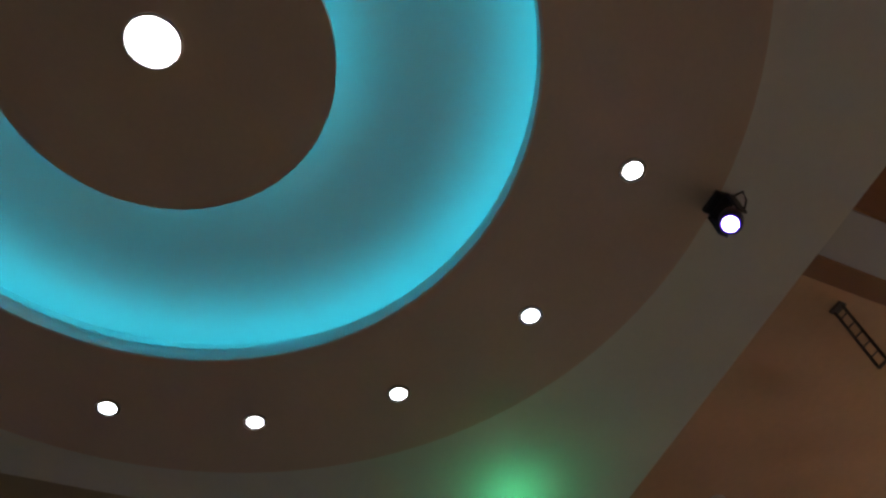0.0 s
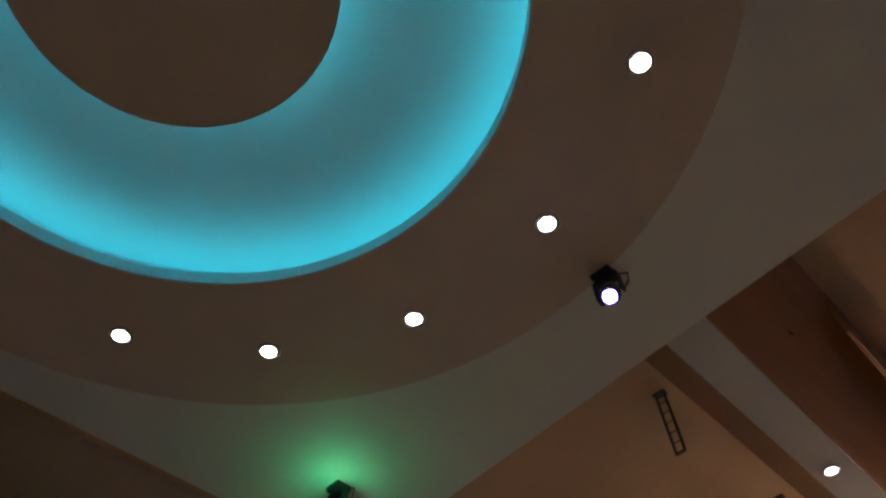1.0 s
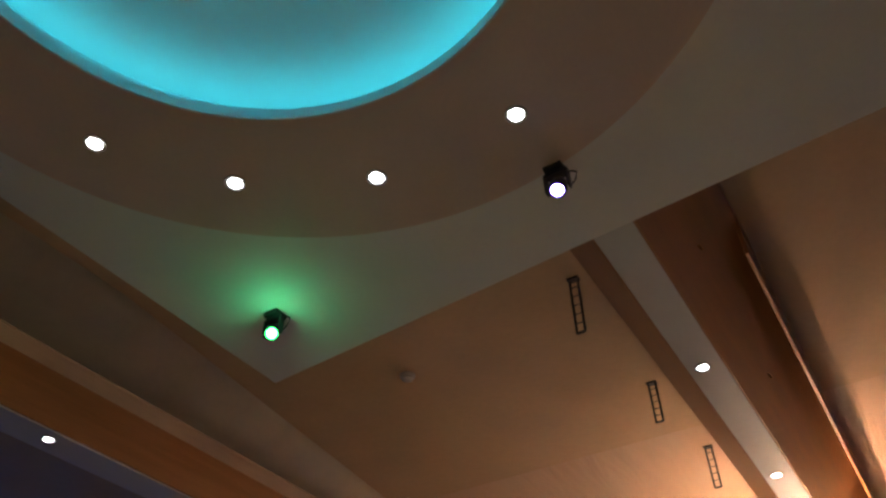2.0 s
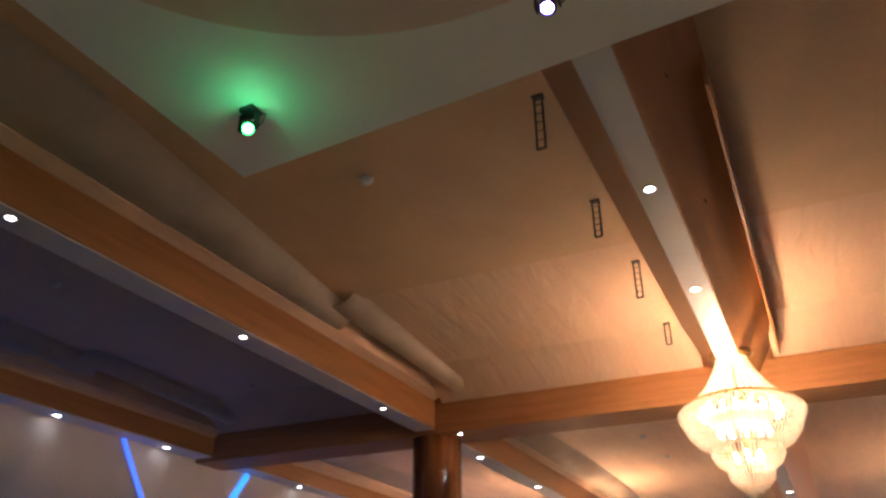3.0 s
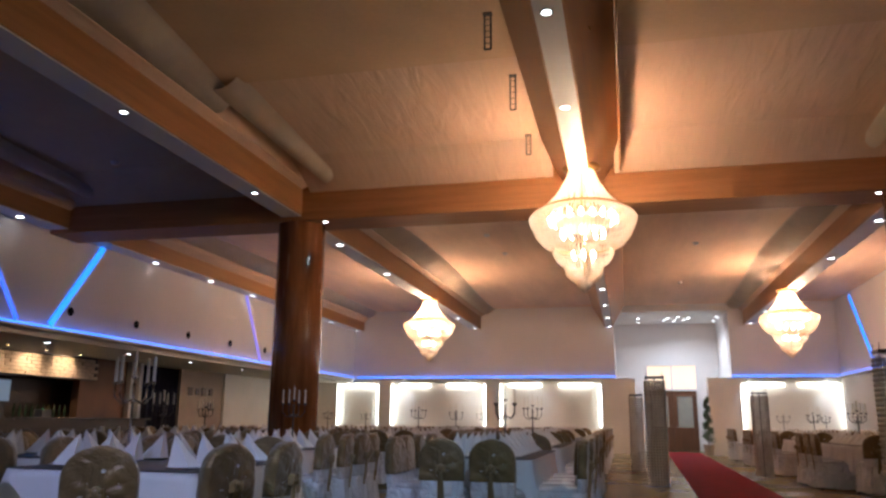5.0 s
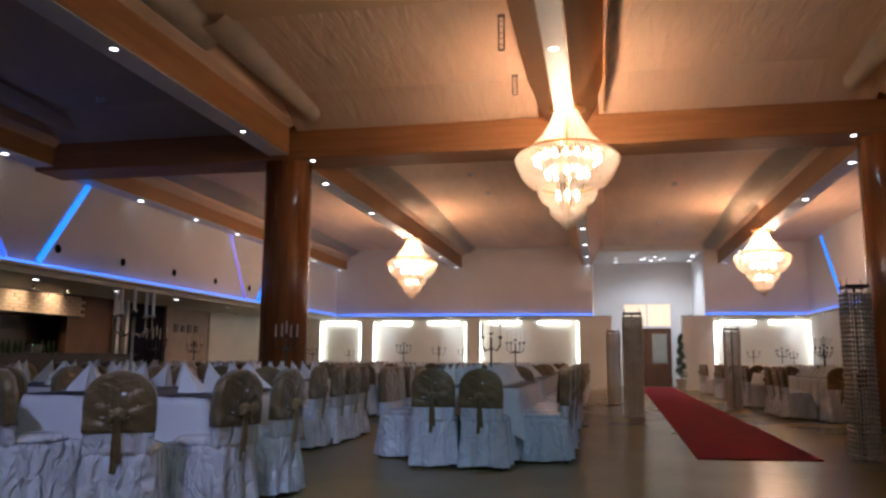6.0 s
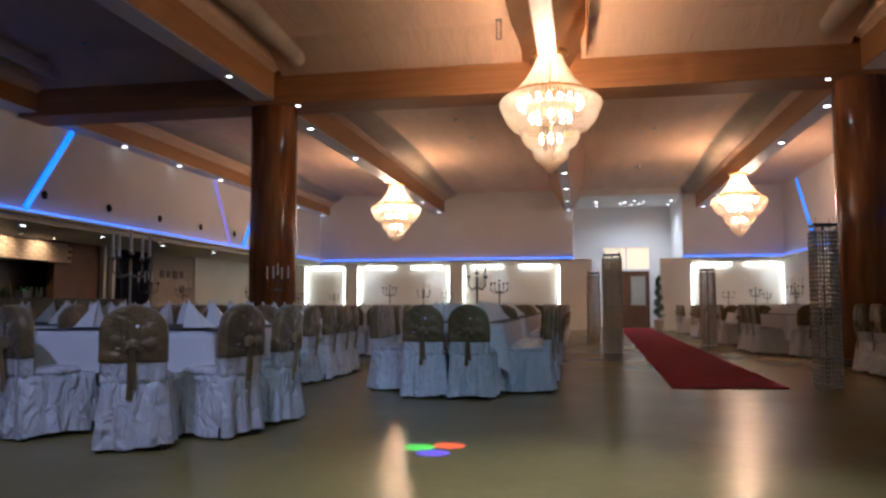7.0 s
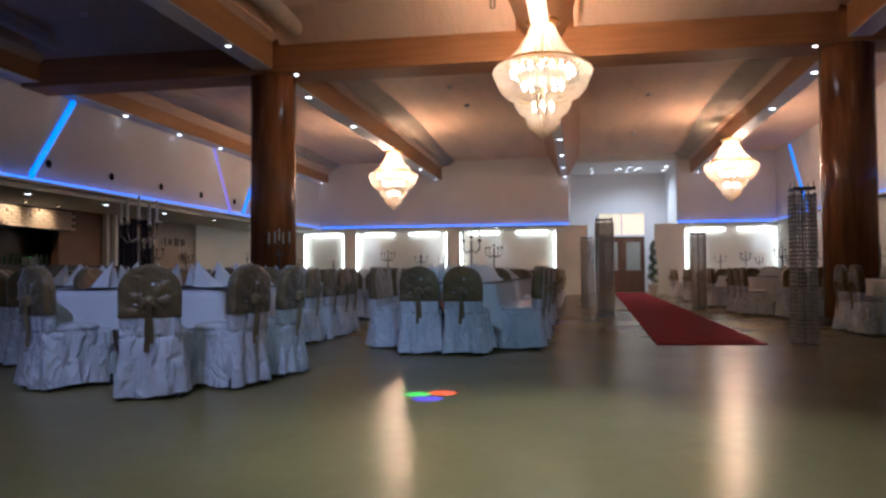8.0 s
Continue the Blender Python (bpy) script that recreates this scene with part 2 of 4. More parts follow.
# ---- walls ----
thing("wall_behind", box((-14, -7.2, 0), (8.4, -7, 5.8)), M_WALL, "plain white wall behind the dance floor", "wall", kind="structure")
thing("wall_right", box((7.9, -7, 0), (8.1, 29, 5.8)), M_WALL, "white side wall of the hall", "wall", kind="structure")
thing("wall_left_upper", box((-10.35, -7, 2.74), (-10.15, 29, 5.8)), M_WALL, "white upper side wall above the bar", "wall", kind="structure")
thing("wall_bar_back", box((-14.2, -7, 0), (-14, 29, 2.9)), M_BARWALL, "dark wall at the back of the bar", "wall", kind="structure")
thing("ceiling_bar", box((-14, -7, 2.60), (-10.15, 29, 2.74)), M_PLASTER, "low white soffit over the bar", "ceiling", kind="structure")
Y_FAR = 29.0
far = empty("wall_far", (0, Y_FAR, 0), "pale far wall with lit niches and a door recess", "wall", kind="structure")


def far_box(name, x0, x1, z0, z1, material, y0=Y_FAR, y1=Y_FAR + 0.3):
    part(name, box((x0, y0 - Y_FAR, z0), (x1, y1 - Y_FAR, z1), 0.0), material, far)


RECESS = (0.18, 4.28)
far_box("upper_wall", -10.35, RECESS[0], 2.74, 5.8, M_WALL)
far_box("upper_wall", RECESS[1], 8.1, 2.74, 5.8, M_WALL)
NICHES = [(-10.8, -9.05), (-8.54, -4.73), (-4.19, -0.35), (4.56, 8.0)]
far_box("header", -14.2, RECESS[0] + 0.7, 2.58, 2.74, M_CREAM)
far_box("header", RECESS[1] - 0.85, 8.1, 2.58, 2.74, M_CREAM)
edges = [-14.2] + [v for n in NICHES[:3] for v in n] + [RECESS[0] + 0.7]
for a, b in zip(edges[::2], edges[1::2]):
    far_box("pier", a, b, 0, 2.58, M_CREAM)
far_box("pier", RECESS[1] - 0.85, NICHES[3][0], 0, 2.58, M_CREAM)
far_box("pier", NICHES[3][1], 8.1, 0, 2.58, M_CREAM)
for a, b in NICHES:
    far_box("sill", a, b, 0, 0.85, M_CREAM)
    far_box("niche_back", a, b, 0.85, 2.58, M_CREAM, Y_FAR + 0.22, Y_FAR + 0.3)
Y_DOOR = 33.0
far_box("recess_side", RECESS[0] - 0.2, RECESS[0], 0, 5.8, M_WALL, Y_FAR + 0.3, Y_DOOR)
far_box("recess_side", RECESS[1], RECESS[1] + 0.2, 0, 5.8, M_WALL, Y_FAR + 0.3, Y_DOOR)
DX0, DX1 = 1.36, 3.45
far_box("recess_back", RECESS[0] - 0.2, DX0, 0, 5.8, M_WALL, Y_DOOR, Y_DOOR + 0.2)
far_box("recess_back", DX1, RECESS[1] + 0.2, 0, 5.8, M_WALL, Y_DOOR, Y_DOOR + 0.2)
far_box("recess_back", DX0, DX1, 3.45, 5.8, M_WALL, Y_DOOR, Y_DOOR + 0.2)

# ledges with blue light strips
for name, lo, hi in (("ledge_left", (-10.15, -7, 2.70), (-9.93, 28.78, 2.76)), ("ledge_far", (-9.93, 28.78, 2.70), (RECESS[0], 29.0, 2.76)),
                     ("ledge_far_side", (RECESS[1], 28.78, 2.70), (7.9, 29.0, 2.76)), ("ledge_right", (7.68, -7, 2.70), (7.9, 28.78, 2.76))):
    thing(name, box(lo, hi, 0.008), M_PLASTER, "white ledge along the wall", "ledge", kind="structure")
LED = "blue light strip glowing along the wall ledge"
for lo, hi in (((-10.10, -7, 2.765), (-10.04, 28.9, 2.815)), ((-9.93, 28.90, 2.765), (RECESS[0], 28.95, 2.815)),
               ((RECESS[1], 28.90, 2.765), (7.8, 28.95, 2.815)), ((7.79, -7, 2.765), (7.85, 28.8, 2.815))):
    thing("light_strip", box(lo, hi), M_BLUE, LED, "light strip", "blue wall strips")


def slot(y0, z0, y1, z1, x, material, label, width=0.13):
    """A slanting recessed light slot on a side wall, between two heights."""
    d = Vector((y1 - y0, z1 - z0)).normalized() * width / 2
    n = Vector((-d.y, d.x))
    pts = [(y0 + n.x, z0 + n.y), (y1 + n.x, z1 + n.y), (y1 - n.x, z1 - n.y), (y0 - n.x, z0 - n.y)]
    s = 1 if x < 0 else -1
    return thing("light_slot", prism(pts, x - 0.01 * s, x + 0.035 * s, "x"), material, label, "wall light", "slanting wall lights")


MEDIUM = "slanting soft blue light slot in the wall"
BRIGHT, DIM = "slanting bright blue light slot in the wall", "slanting dim violet light slot in the wall"
for y0 in (11.88, 21.62):
    slot(y0, 2.86, y0 + 1.3, 4.64, -10.15, M_BLUEV, BRIGHT)
for y0, mm, lab in ((11.03, M_BLUEMID, MEDIUM), (20.72, M_BLUEDIM, DIM)):
    slot(y0, 2.86, y0 - 1.28 if y0 < 20 else y0 - 1.1, 4.64, -10.15, mm, lab, 0.08)
slot(24.95, 2.86, 27.0, 5.3, 7.9, M_BLUEV, BRIGHT)

# ---- ceilings ----
Z_C = 5.5
NEAR_P = [(-7, Z_C), (8.0, Z_C), (8.0, 5.8), (-7, 5.8)]
SLOPE_P = [(8.0, Z_C + 0.02), (10.75, Z_C - 0.03), (11.62, 5.10), (11.7, 5.10), (11.7, 5.8), (8.0, 5.8)]
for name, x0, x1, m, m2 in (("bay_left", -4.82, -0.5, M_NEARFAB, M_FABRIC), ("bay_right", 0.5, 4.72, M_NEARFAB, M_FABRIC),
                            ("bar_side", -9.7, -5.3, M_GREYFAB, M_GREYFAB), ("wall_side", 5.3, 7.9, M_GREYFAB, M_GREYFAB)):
    thing("ceiling_" + name, prism(NEAR_P, x0, x1, "x"), m, "smooth fabric ceiling bay", "ceiling", kind="structure")
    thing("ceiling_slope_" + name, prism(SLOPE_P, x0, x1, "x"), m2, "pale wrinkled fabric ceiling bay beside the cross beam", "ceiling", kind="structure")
FARP = [(12.4, 5.25), (16.0, 5.45), (29, 5.45), (29, 5.8), (12.4, 5.8)]
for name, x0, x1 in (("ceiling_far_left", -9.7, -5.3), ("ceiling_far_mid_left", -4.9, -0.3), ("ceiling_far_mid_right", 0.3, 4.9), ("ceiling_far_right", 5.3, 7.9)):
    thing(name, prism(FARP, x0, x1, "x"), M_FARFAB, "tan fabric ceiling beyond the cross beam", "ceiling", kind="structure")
thing("ceiling_recess", box((RECESS[0] - 0.2, 29, 5.2), (RECESS[1] + 0.2, 33.2, 5.8)), M_PLASTER, "white ceiling of the door recess", "ceiling", kind="structure")
thing("roof", box((-10.6, -7.2, 5.8), (8.4, 33.4, 6.0)), M_PLASTER, "plain roof slab above the ceilings", "roof", kind="structure")

# ---- beams and columns ----


def beam(name, outline, y0, y1, x, strip):
    ob = empty(name, (x, y0, 0), "glossy brown wooden ceiling beam with a white underside", "beam", kind="structure")
    part("casing", prism(outline, 0, y1 - y0), M_WOOD, ob)
    part("underside", box((strip[0], 0, strip[2]), (strip[1], y1 - y0, strip[2] + 0.02), 0.003), M_STRIP, ob, "white underside strip")
    if outline is BOX_OUT:
        for s in (-1, 1):
            part("shoulder", prism([(s * p, q) for p, q in SHOULDER], 0, y1 - y0), M_FABRIC, ob, "tan fabric shoulder above the wood")
    if outline is W_OUT:
        part("shoulder", prism([(0.31, 5.01), (0.47, 5.15), (0.47, 5.8), (0.31, 5.8)], 0, y1 - y0), M_FABRIC, ob, "tan fabric shoulder above the wood")
    return ob


V_OUT = [(-0.145, 4.665), (0.145, 4.665), (0.60, 5.45), (0.60, 5.8), (-0.60, 5.8), (-0.60, 5.45)]
BOX_OUT = [(-0.2, 4.665), (0.2, 4.665), (0.2, 5.14), (0.19, 5.16), (0.19, 5.8), (-0.19, 5.8), (-0.19, 5.16), (-0.2, 5.14)]
SHOULDER = [(0.19, 5.145), (0.33, 5.225), (0.33, 5.8), (0.19, 5.8)]
W_OUT = [(-0.1, 4.665), (0.32, 4.665), (0.32, 5.0), (0.31, 5.02), (0.31, 5.8), (-0.1, 5.8)]
central = beam("beam_1", V_OUT, 3.72, 11.6, 0, (-0.13, 0.13, 4.65))
# Added board that casts the dark band on the bay beside the beam.
part("shade_board", box((0.575, 1.3, 5.12), (0.605, 7.86, 5.5), 0.006), M_WOOD, central, "thin brown board added along one edge to cast shade")
beam("beam_2", V_OUT, 12.4, 29, 0, (-0.13, 0.13, 4.65))
beam("beam_3", BOX_OUT, -7, 11.6, -5.15, (-0.18, 0.18, 4.65))
beam("beam_4", BOX_OUT, 12.4, 29, -5.12, (-0.18, 0.18, 4.65))
beam("beam_5", BOX_OUT, -7, 11.6, 5.05, (-0.18, 0.18, 4.65))
beam("beam_6", BOX_OUT, 12.4, 29, 5.0, (-0.18, 0.18, 4.65))
beam("beam_7", W_OUT, -7, 11.6, -10.05, (-0.1, 0.3, 4.65))
beam("beam_8", W_OUT, 12.4, 29, -10.05, (-0.1, 0.3, 4.65))
cross = empty("cross_beam", (0, 12, 0), "glossy brown wooden cross beam between the columns", "beam", kind="structure")
part("casing", box((-10.15, -0.4, 4.57), (7.9, 0.4, 5.09), 0.02), M_WOODX, cross)
part("upper_casing", box((-10.15, -0.3, 5.09), (7.9, 0.4, 5.8)), M_WOODX, cross)


def column(name, x, y):
    ob = empty(name, (x, y, 0), "round column clad in glossy reddish-brown wood", "column", kind="structure")
    part("shaft", lathe([(0.42, 0.1), (0.42, 4.57)], 64), M_COLUMN, ob, smooth=True)
    part("base", lathe([(0.45, 0.0), (0.45, 0.09), (0.44, 0.1)], 64), M_DARK, ob, smooth=False)


column("column_1", -5.1, 12.0)
column("column_2", 4.95, 12.0)

# sloping fabric borders between beams and ceiling bays


def border(x0, side, far=False):
    """Draped fabric from the beam's shoulder up to the bay, in a long strip and a loose end; x0 is the shoulder, side the way it spreads."""
    ob = empty("fabric_border", (0, 0, 0), "sagging pale fabric strip along the beam", "fabric border", "fabric borders")

    def sheet(name, y0, y1, n, edges, depth, label):
        bm = bmesh.new()
        rows = []
        for i in range(n + 1):
            y = y0 + (y1 - y0) * i / n
            lo_x, lo_z, hi_x, hi_z = edges(y)
            wob = 0.012 * math.sin(i * 1.3) + 0.015 * math.sin(i * 0.41 + x0)
            rows.append([bm.verts.new((x0 + side * (lo_x + (hi_x - lo_x) * k / 8), y,
                                       lo_z + (hi_z - lo_z) * k / 8 - (depth + wob) * math.sin(math.pi * k / 8))) for k in range(9)])
        for p, q in zip(rows, rows[1:]):
            for k in range(8):
                bm.faces.new((p[k], p[k + 1], q[k + 1], q[k]))
        bmesh.ops.solidify(bm, geom=bm.faces[:], thickness=0.02)
        part(name, bm, M_DRAPE, ob, label, True)

    if far:
        sheet("strip", 12.4, 29, 40, lambda y: (0.0, 5.24, 0.55 + 0.12 * math.sin(y * 0.4), 5.447 - 0.2 * max(0.0, 1 - (y - 12.4) / 3.6)), 0.07, "")
        return
    wide = lambda y: 0.80 - 0.52 * min(1.0, max(0.0, (y - 3.2) / 4.8))
    sheet("strip", -7, 8.3, 57, lambda y: (0.0, 5.24, wide(y), 5.492), 0.09, "")
    sheet("loose_end", 7.8, 11.3, 20, lambda y: (0.18 + 0.06 * (y - 8), 5.36 - 0.06 * (y - 8), 0.60, 5.53 - 0.07 * (y - 8)), 0.07, "loose tapering end of the fabric")


border(-4.82, 1)
border(4.72, -1)
border(-5.48, -1)
border(-9.58, 1)
border(-9.62, 1, True)
border(-4.80, 1, True)
border(-5.46, -1, True)
border(4.68, -1, True)

# ---- round ceiling feature over the dance floor ----
ZP, CX, CY = 4.645, -0.45, 1.006
R_OUT, R_LIP, R_DISC = 2.13, 1.37, 0.638
LX, LY, DX, DY = -0.435, 0.837, -0.347, 0.742


def add_annulus(bm, r0, r1, z0, z1, segments=96, at=None):
    return add_lathe(bm, [(r0, z0), (r1, z0), (r1, z1), (r0, z1)], segments, (*(at or (LX, LY)), 0), closed=True)


def ring_slab(z0, z1, segments=96):
    """The ring between the round lip and the larger circle of the slab."""
    bm = bmesh.new()
    loops = []
    for cx_, cy_, r, z in ((LX, LY, R_LIP + 0.012, z0), (CX, CY, R_OUT, z0), (CX, CY, R_OUT, z1), (LX, LY, R_LIP + 0.012, z1)):
        loops.append([bm.verts.new((cx_ + r * math.cos(2 * math.pi * i / segments), cy_ + r * math.sin(2 * math.pi * i / segments), z)) for i in range(segments)])
    for p, q in zip(loops, loops[1:] + loops[:1]):
        for i in range(segments):
            k = (i + 1) % segments
            bm.faces.new((p[i], p[k], q[k], q[i]))
    return bm


def plate():
    """A four-sided slab with a slightly slanting front edge and a round hole."""
    bm = bmesh.new()
    x0, x1, y0, y1, lean, k = -2.87, 2.1, -1.75, 3.762, 0.072, 96
    low, high, olow, ohigh, sides = [], [], [], [], []
    for i in range(k):
        a = 2 * math.pi * (i + 0.5) / k
        c, s = math.cos(a), math.sin(a)
        inner = (CX + (R_OUT - 0.03) * c, CY + (R_OUT - 0.03) * s)
        tx = ((x1 if c > 0 else x0) - CX) / c
        ty = (y1 - lean * CX - CY) / (s + lean * c) if s > 0 else (y0 - CY) / s
        if ty <= 0:
            ty = 1e9
        t = min(tx, ty)
        sides.append((c > 0, "x") if tx < ty else (s > 0, "y"))
        outer = (CX + t * c, CY + t * s)
        low.append(bm.verts.new((*inner, ZP)))
        high.append(bm.verts.new((*inner, ZP + 0.14)))
        olow.append(bm.verts.new((*outer, ZP)))
        ohigh.append(bm.verts.new((*outer, ZP + 0.14)))
    corners = {}
    for cx_, cy_ in ((x0, y0), (x0, y1 - lean * x0), (x1, y0), (x1, y1 - lean * x1)):
        corners[(cx_, cy_)] = (bm.verts.new((cx_, cy_, ZP)), bm.verts.new((cx_, cy_, ZP + 0.14)))
    for i in range(k):
        j = (i + 1) % k
        a = olow[i].co
        mid = []
        if sides[i] != sides[j]:
            mid = [corners[min(corners, key=lambda c: (c[0] - a.x) ** 2 + (c[1] - a.y) ** 2)]]
        bm.faces.new([low[i], olow[i]] + [m[0] for m in mid] + [olow[j], low[j]])
        bm.faces.new([high[i], ohigh[i]] + [m[1] for m in mid] + [ohigh[j], high[j]])
        bm.faces.new((low[i], low[j], high[j], high[i]))
        seq = [(olow[i], ohigh[i])] + mid + [(olow[j], ohigh[j])]
        for p, q in zip(seq, seq[1:]):
            bm.faces.new((p[0], q[0], q[1], p[1]))
    return bm


feature = empty("ceiling_feature", (0, 0, 0), "white suspended ceiling slab with a brown ring and a cyan lit recess", "ceiling feature", kind="structure")
part("slab", plate(), M_PLATE, feature, "white plaster slab")
part("ring", ring_slab(ZP - 0.015, ZP + 0.05), M_BROWN, feature, "brown painted ring")
part("lip", add_annulus(bmesh.new(), R_LIP, R_LIP + 0.012, ZP - 0.017, ZP + 0.062), M_COVE, feature, "pale lip of the recess")
part("disc", lathe([(R_DISC, ZP - 0.02), (R_DISC, ZP + 0.03)], 96, (DX, DY, 0)), M_BROWN, feature, "brown painted disc")
part("recess_top", lathe([(1.6, ZP + 0.27), (1.6, ZP + 0.31)], 96, (LX, LY, 0)), M_COVE, feature, "white recess ceiling")
part("recess_wall", add_annulus(bmesh.new(), 1.53, 1.57, ZP + 0.05, ZP + 0.27), M_COVE, feature)
part("inner_strip", lathe([(R_DISC - 0.05 + 0.014 * math.cos(a), ZP + 0.06 + 0.014 * math.sin(a)) for a in [k * math.pi / 3 for k in range(6)]], 64, (DX, DY, 0), closed=True),
     M_CYAN, feature, "cyan light strip on the disc")
part("outer_strip", lathe([(R_LIP + 0.07 + 0.014 * math.cos(a), ZP + 0.085 + 0.014 * math.sin(a)) for a in [k * math.pi / 3 for k in range(6)]], 96, (LX, LY, 0), closed=True),
     M_CYAN, feature, "cyan light strip behind the lip")
part("hanger", box((DX - 0.04, DY - 0.04, ZP + 0.03), (DX + 0.04, DY + 0.04, ZP + 0.27)), M_COVE, feature)
for hx in (-2.6, 1.9):
    for hy in (-1.5, 3.4):
        part("hanger_rod", tube([(hx, hy, ZP + 0.14), (hx, hy, 5.5)], 0.012), M_STEEL, feature)

# ---- downlights ----
lens_me = finish(lathe([(0.001, -0.006), (0.042, -0.006), (0.042, 0.004)], 20), "lens", M_SPOTLIT)
trim_me = finish(lathe([(0.043, -0.008), (0.06, -0.008), (0.06, 0.002), (0.043, 0.002)], 24, closed=True), "trim", M_STEEL)


def downlight(x, y, z, power=0.0, group="downlights in the beams", scale=1.0, label="small round white downlight set in the ceiling beam", cone=95):
    ob = empty("downlight", (x, y, z - 0.003), label, "downlight", group)
    ob.scale = (scale, scale, 1)
    part("lens", lens_me, None, ob)
    part("trim", trim_me, None, ob)
    if power:
        lamp("downlight_lamp", "SPOT", (x, y, z - 0.03), power, (0.90, 0.94, 1.0), 0.04, (x, y + 0.001, z - 1), cone if z < 5 else 160, 0.8)


RINGLAB = "round white downlight set in the brown ceiling ring"
RING_A = [181.0, 157.5, 132.7, 106.2, 77.4, 48.9] + [48.9 - 25.3 * k for k in range(1, 9)]
for k, a in enumerate(RING_A):
    r = 1.783 if k == 5 else 1.745
    x, y = -0.45 + r * math.cos(radians(a)), 0.95 + r * math.sin(radians(a))
    main = k in (4, 5)
    downlight(x, y, ZP - 0.015, P_SPOT * 12 if main else P_SPOT * 2 if k % 2 else 0, "downlights in the ring", 1.0, RINGLAB, 50 if main else 95)
for y in (3.6, 6.74, 10.1):
    downlight(-5.1, y, 4.65, P_SPOT)
    downlight(5.05, y, 4.65, 0)
for y in (13.86, 17.15, 20.2, 25.5, 28.6):
    downlight(-5.08, y, 4.65, P_SPOT if y < 21 else 0, scale=1.5)
    downlight(5.0, y, 4.65, 0, scale=1.5)
downlight(-4.55, 11.75, 4.57, 0)
downlight(4.40, 11.75, 4.57, 0)
for y in (5.53, 7.68):
    downlight(-0.015, y, 4.65, 0)
for y in (20.3, 23.25, 26.2, 28.75):
    downlight(0.03, y, 4.65, 0, scale=1.6)
for y in (8.2, 10.6, 14.8, 17.28, 19.65, 25.9, 28.7):
    downlight(-9.95, y, 4.65, 0, scale=1.45)
for y in (9.9, 12.59, 15.25, 17.91, 20.86, 23.6, 26.3):
    downlight(-10.75, y, 2.60, P_SPOT * 0.6 if y > 15 else 0, "downlights in the bar soffit", 1.5, "small round downlight set in the white bar soffit")
for x, y in ((1.12, 30.9), (1.15, 32.2), (2.15, 31.5), (2.27, 31.1), (2.58, 31.95), (2.65, 30.7), (2.93, 31.65), (3.05, 31.1), (4.1, 32.05), (4.1, 30.8)):
    downlight(x, y, 5.2, P_SPOT * 20 if x == 2.65 else 0, "downlights in the recess", 1.7, "small round downlight in the recess ceiling")
for x in (-7.98, -5.34, -2.7, 4.85, 7.4):
    downlight(x, 28.88, 2.70, P_SPOT * 1.5, "downlights under the far ledge", 1.3, "small round downlight under the far ledge")
for y in (23.9, 26.9):
    downlight(7.79, y, 2.70, 0, "downlights under the far ledge", 1.3, "small round downlight under the side ledge")
big = empty("large_downlight", (-0.28, 0.70, ZP - 0.024), "large round bright downlight in the brown disc", "downlight")
part("lens", lathe([(0.001, -0.012), (0.085, -0.012), (0.095, 0.002)], 40), M_BIGLIT, big)
part("trim", lathe([(0.096, -0.012), (0.105, -0.01), (0.105, 0.003), (0.096, 0.003)], 40, closed=True), M_STRIP, big)

# ---- moving stage lights ----


def stage_light(x, y, lens_material, rim_material, label, aim, color, power, cone):
    s = 0.8
    ob = empty("stage_light", (x, y, ZP), label, "stage light", "stage lights under the slab")
    part("base", box((-0.07, -0.07, -0.05), (0.07, 0.07, 0), 0.01), M_BLACK, ob)
    part("yoke", add_box(add_box(add_box(bmesh.new(), (-0.09, -0.03, -0.07), (0.09, 0.03, -0.05), 0.004), (-0.09, -0.03, -0.22), (-0.075, 0.03, -0.05), 0.004),
                         (0.075, -0.03, -0.22), (0.09, 0.03, -0.05), 0.004), M_BLACK, ob)
    d = (Vector(aim) - Vector((x, y, ZP - 0.13))).normalized()
    turn = d.to_track_quat("-Z", "Y").to_matrix().to_4x4()
    m = Matrix.Translation((0, 0, -0.19)) @ turn
    head = part("head", lathe([(0.035, 0.10), (0.058, 0.085), (0.066, 0.0), (0.064, -0.07), (0.058, -0.085), (0.048, -0.085), (0.046, -0.07)], 28), M_BLACK, ob, smooth=True)
    head.matrix_basis = m
    part("lens", lathe([(0.001, -0.094), (0.036, -0.09), (0.041, -0.08)], 24), lens_material, head)
    part("rim", lathe([(0.042, -0.088), (0.05, -0.088), (0.05, -0.08), (0.042, -0.08)], 24, closed=True), rim_material, head)
    part("cable", tube([(0.05, 0.03, -0.02), (0.13, 0.05, 0.0 - 0.06), (0.12, 0.04, -0.14), (0.085, 0.02, -0.2)], 0.006), M_BLACK, ob)
    ob.scale = (s, s, s)
    if cone:
        lamp("stage_lamp", "SPOT", Vector((x, y, ZP - 0.13)) + d * 0.09, power, color, 0.03, aim, cone, 0.7)
    else:
        lamp("stage_lamp", "POINT", Vector((x, y, ZP - 0.13)) + d * 0.17, power, color, 0.03)
    return ob


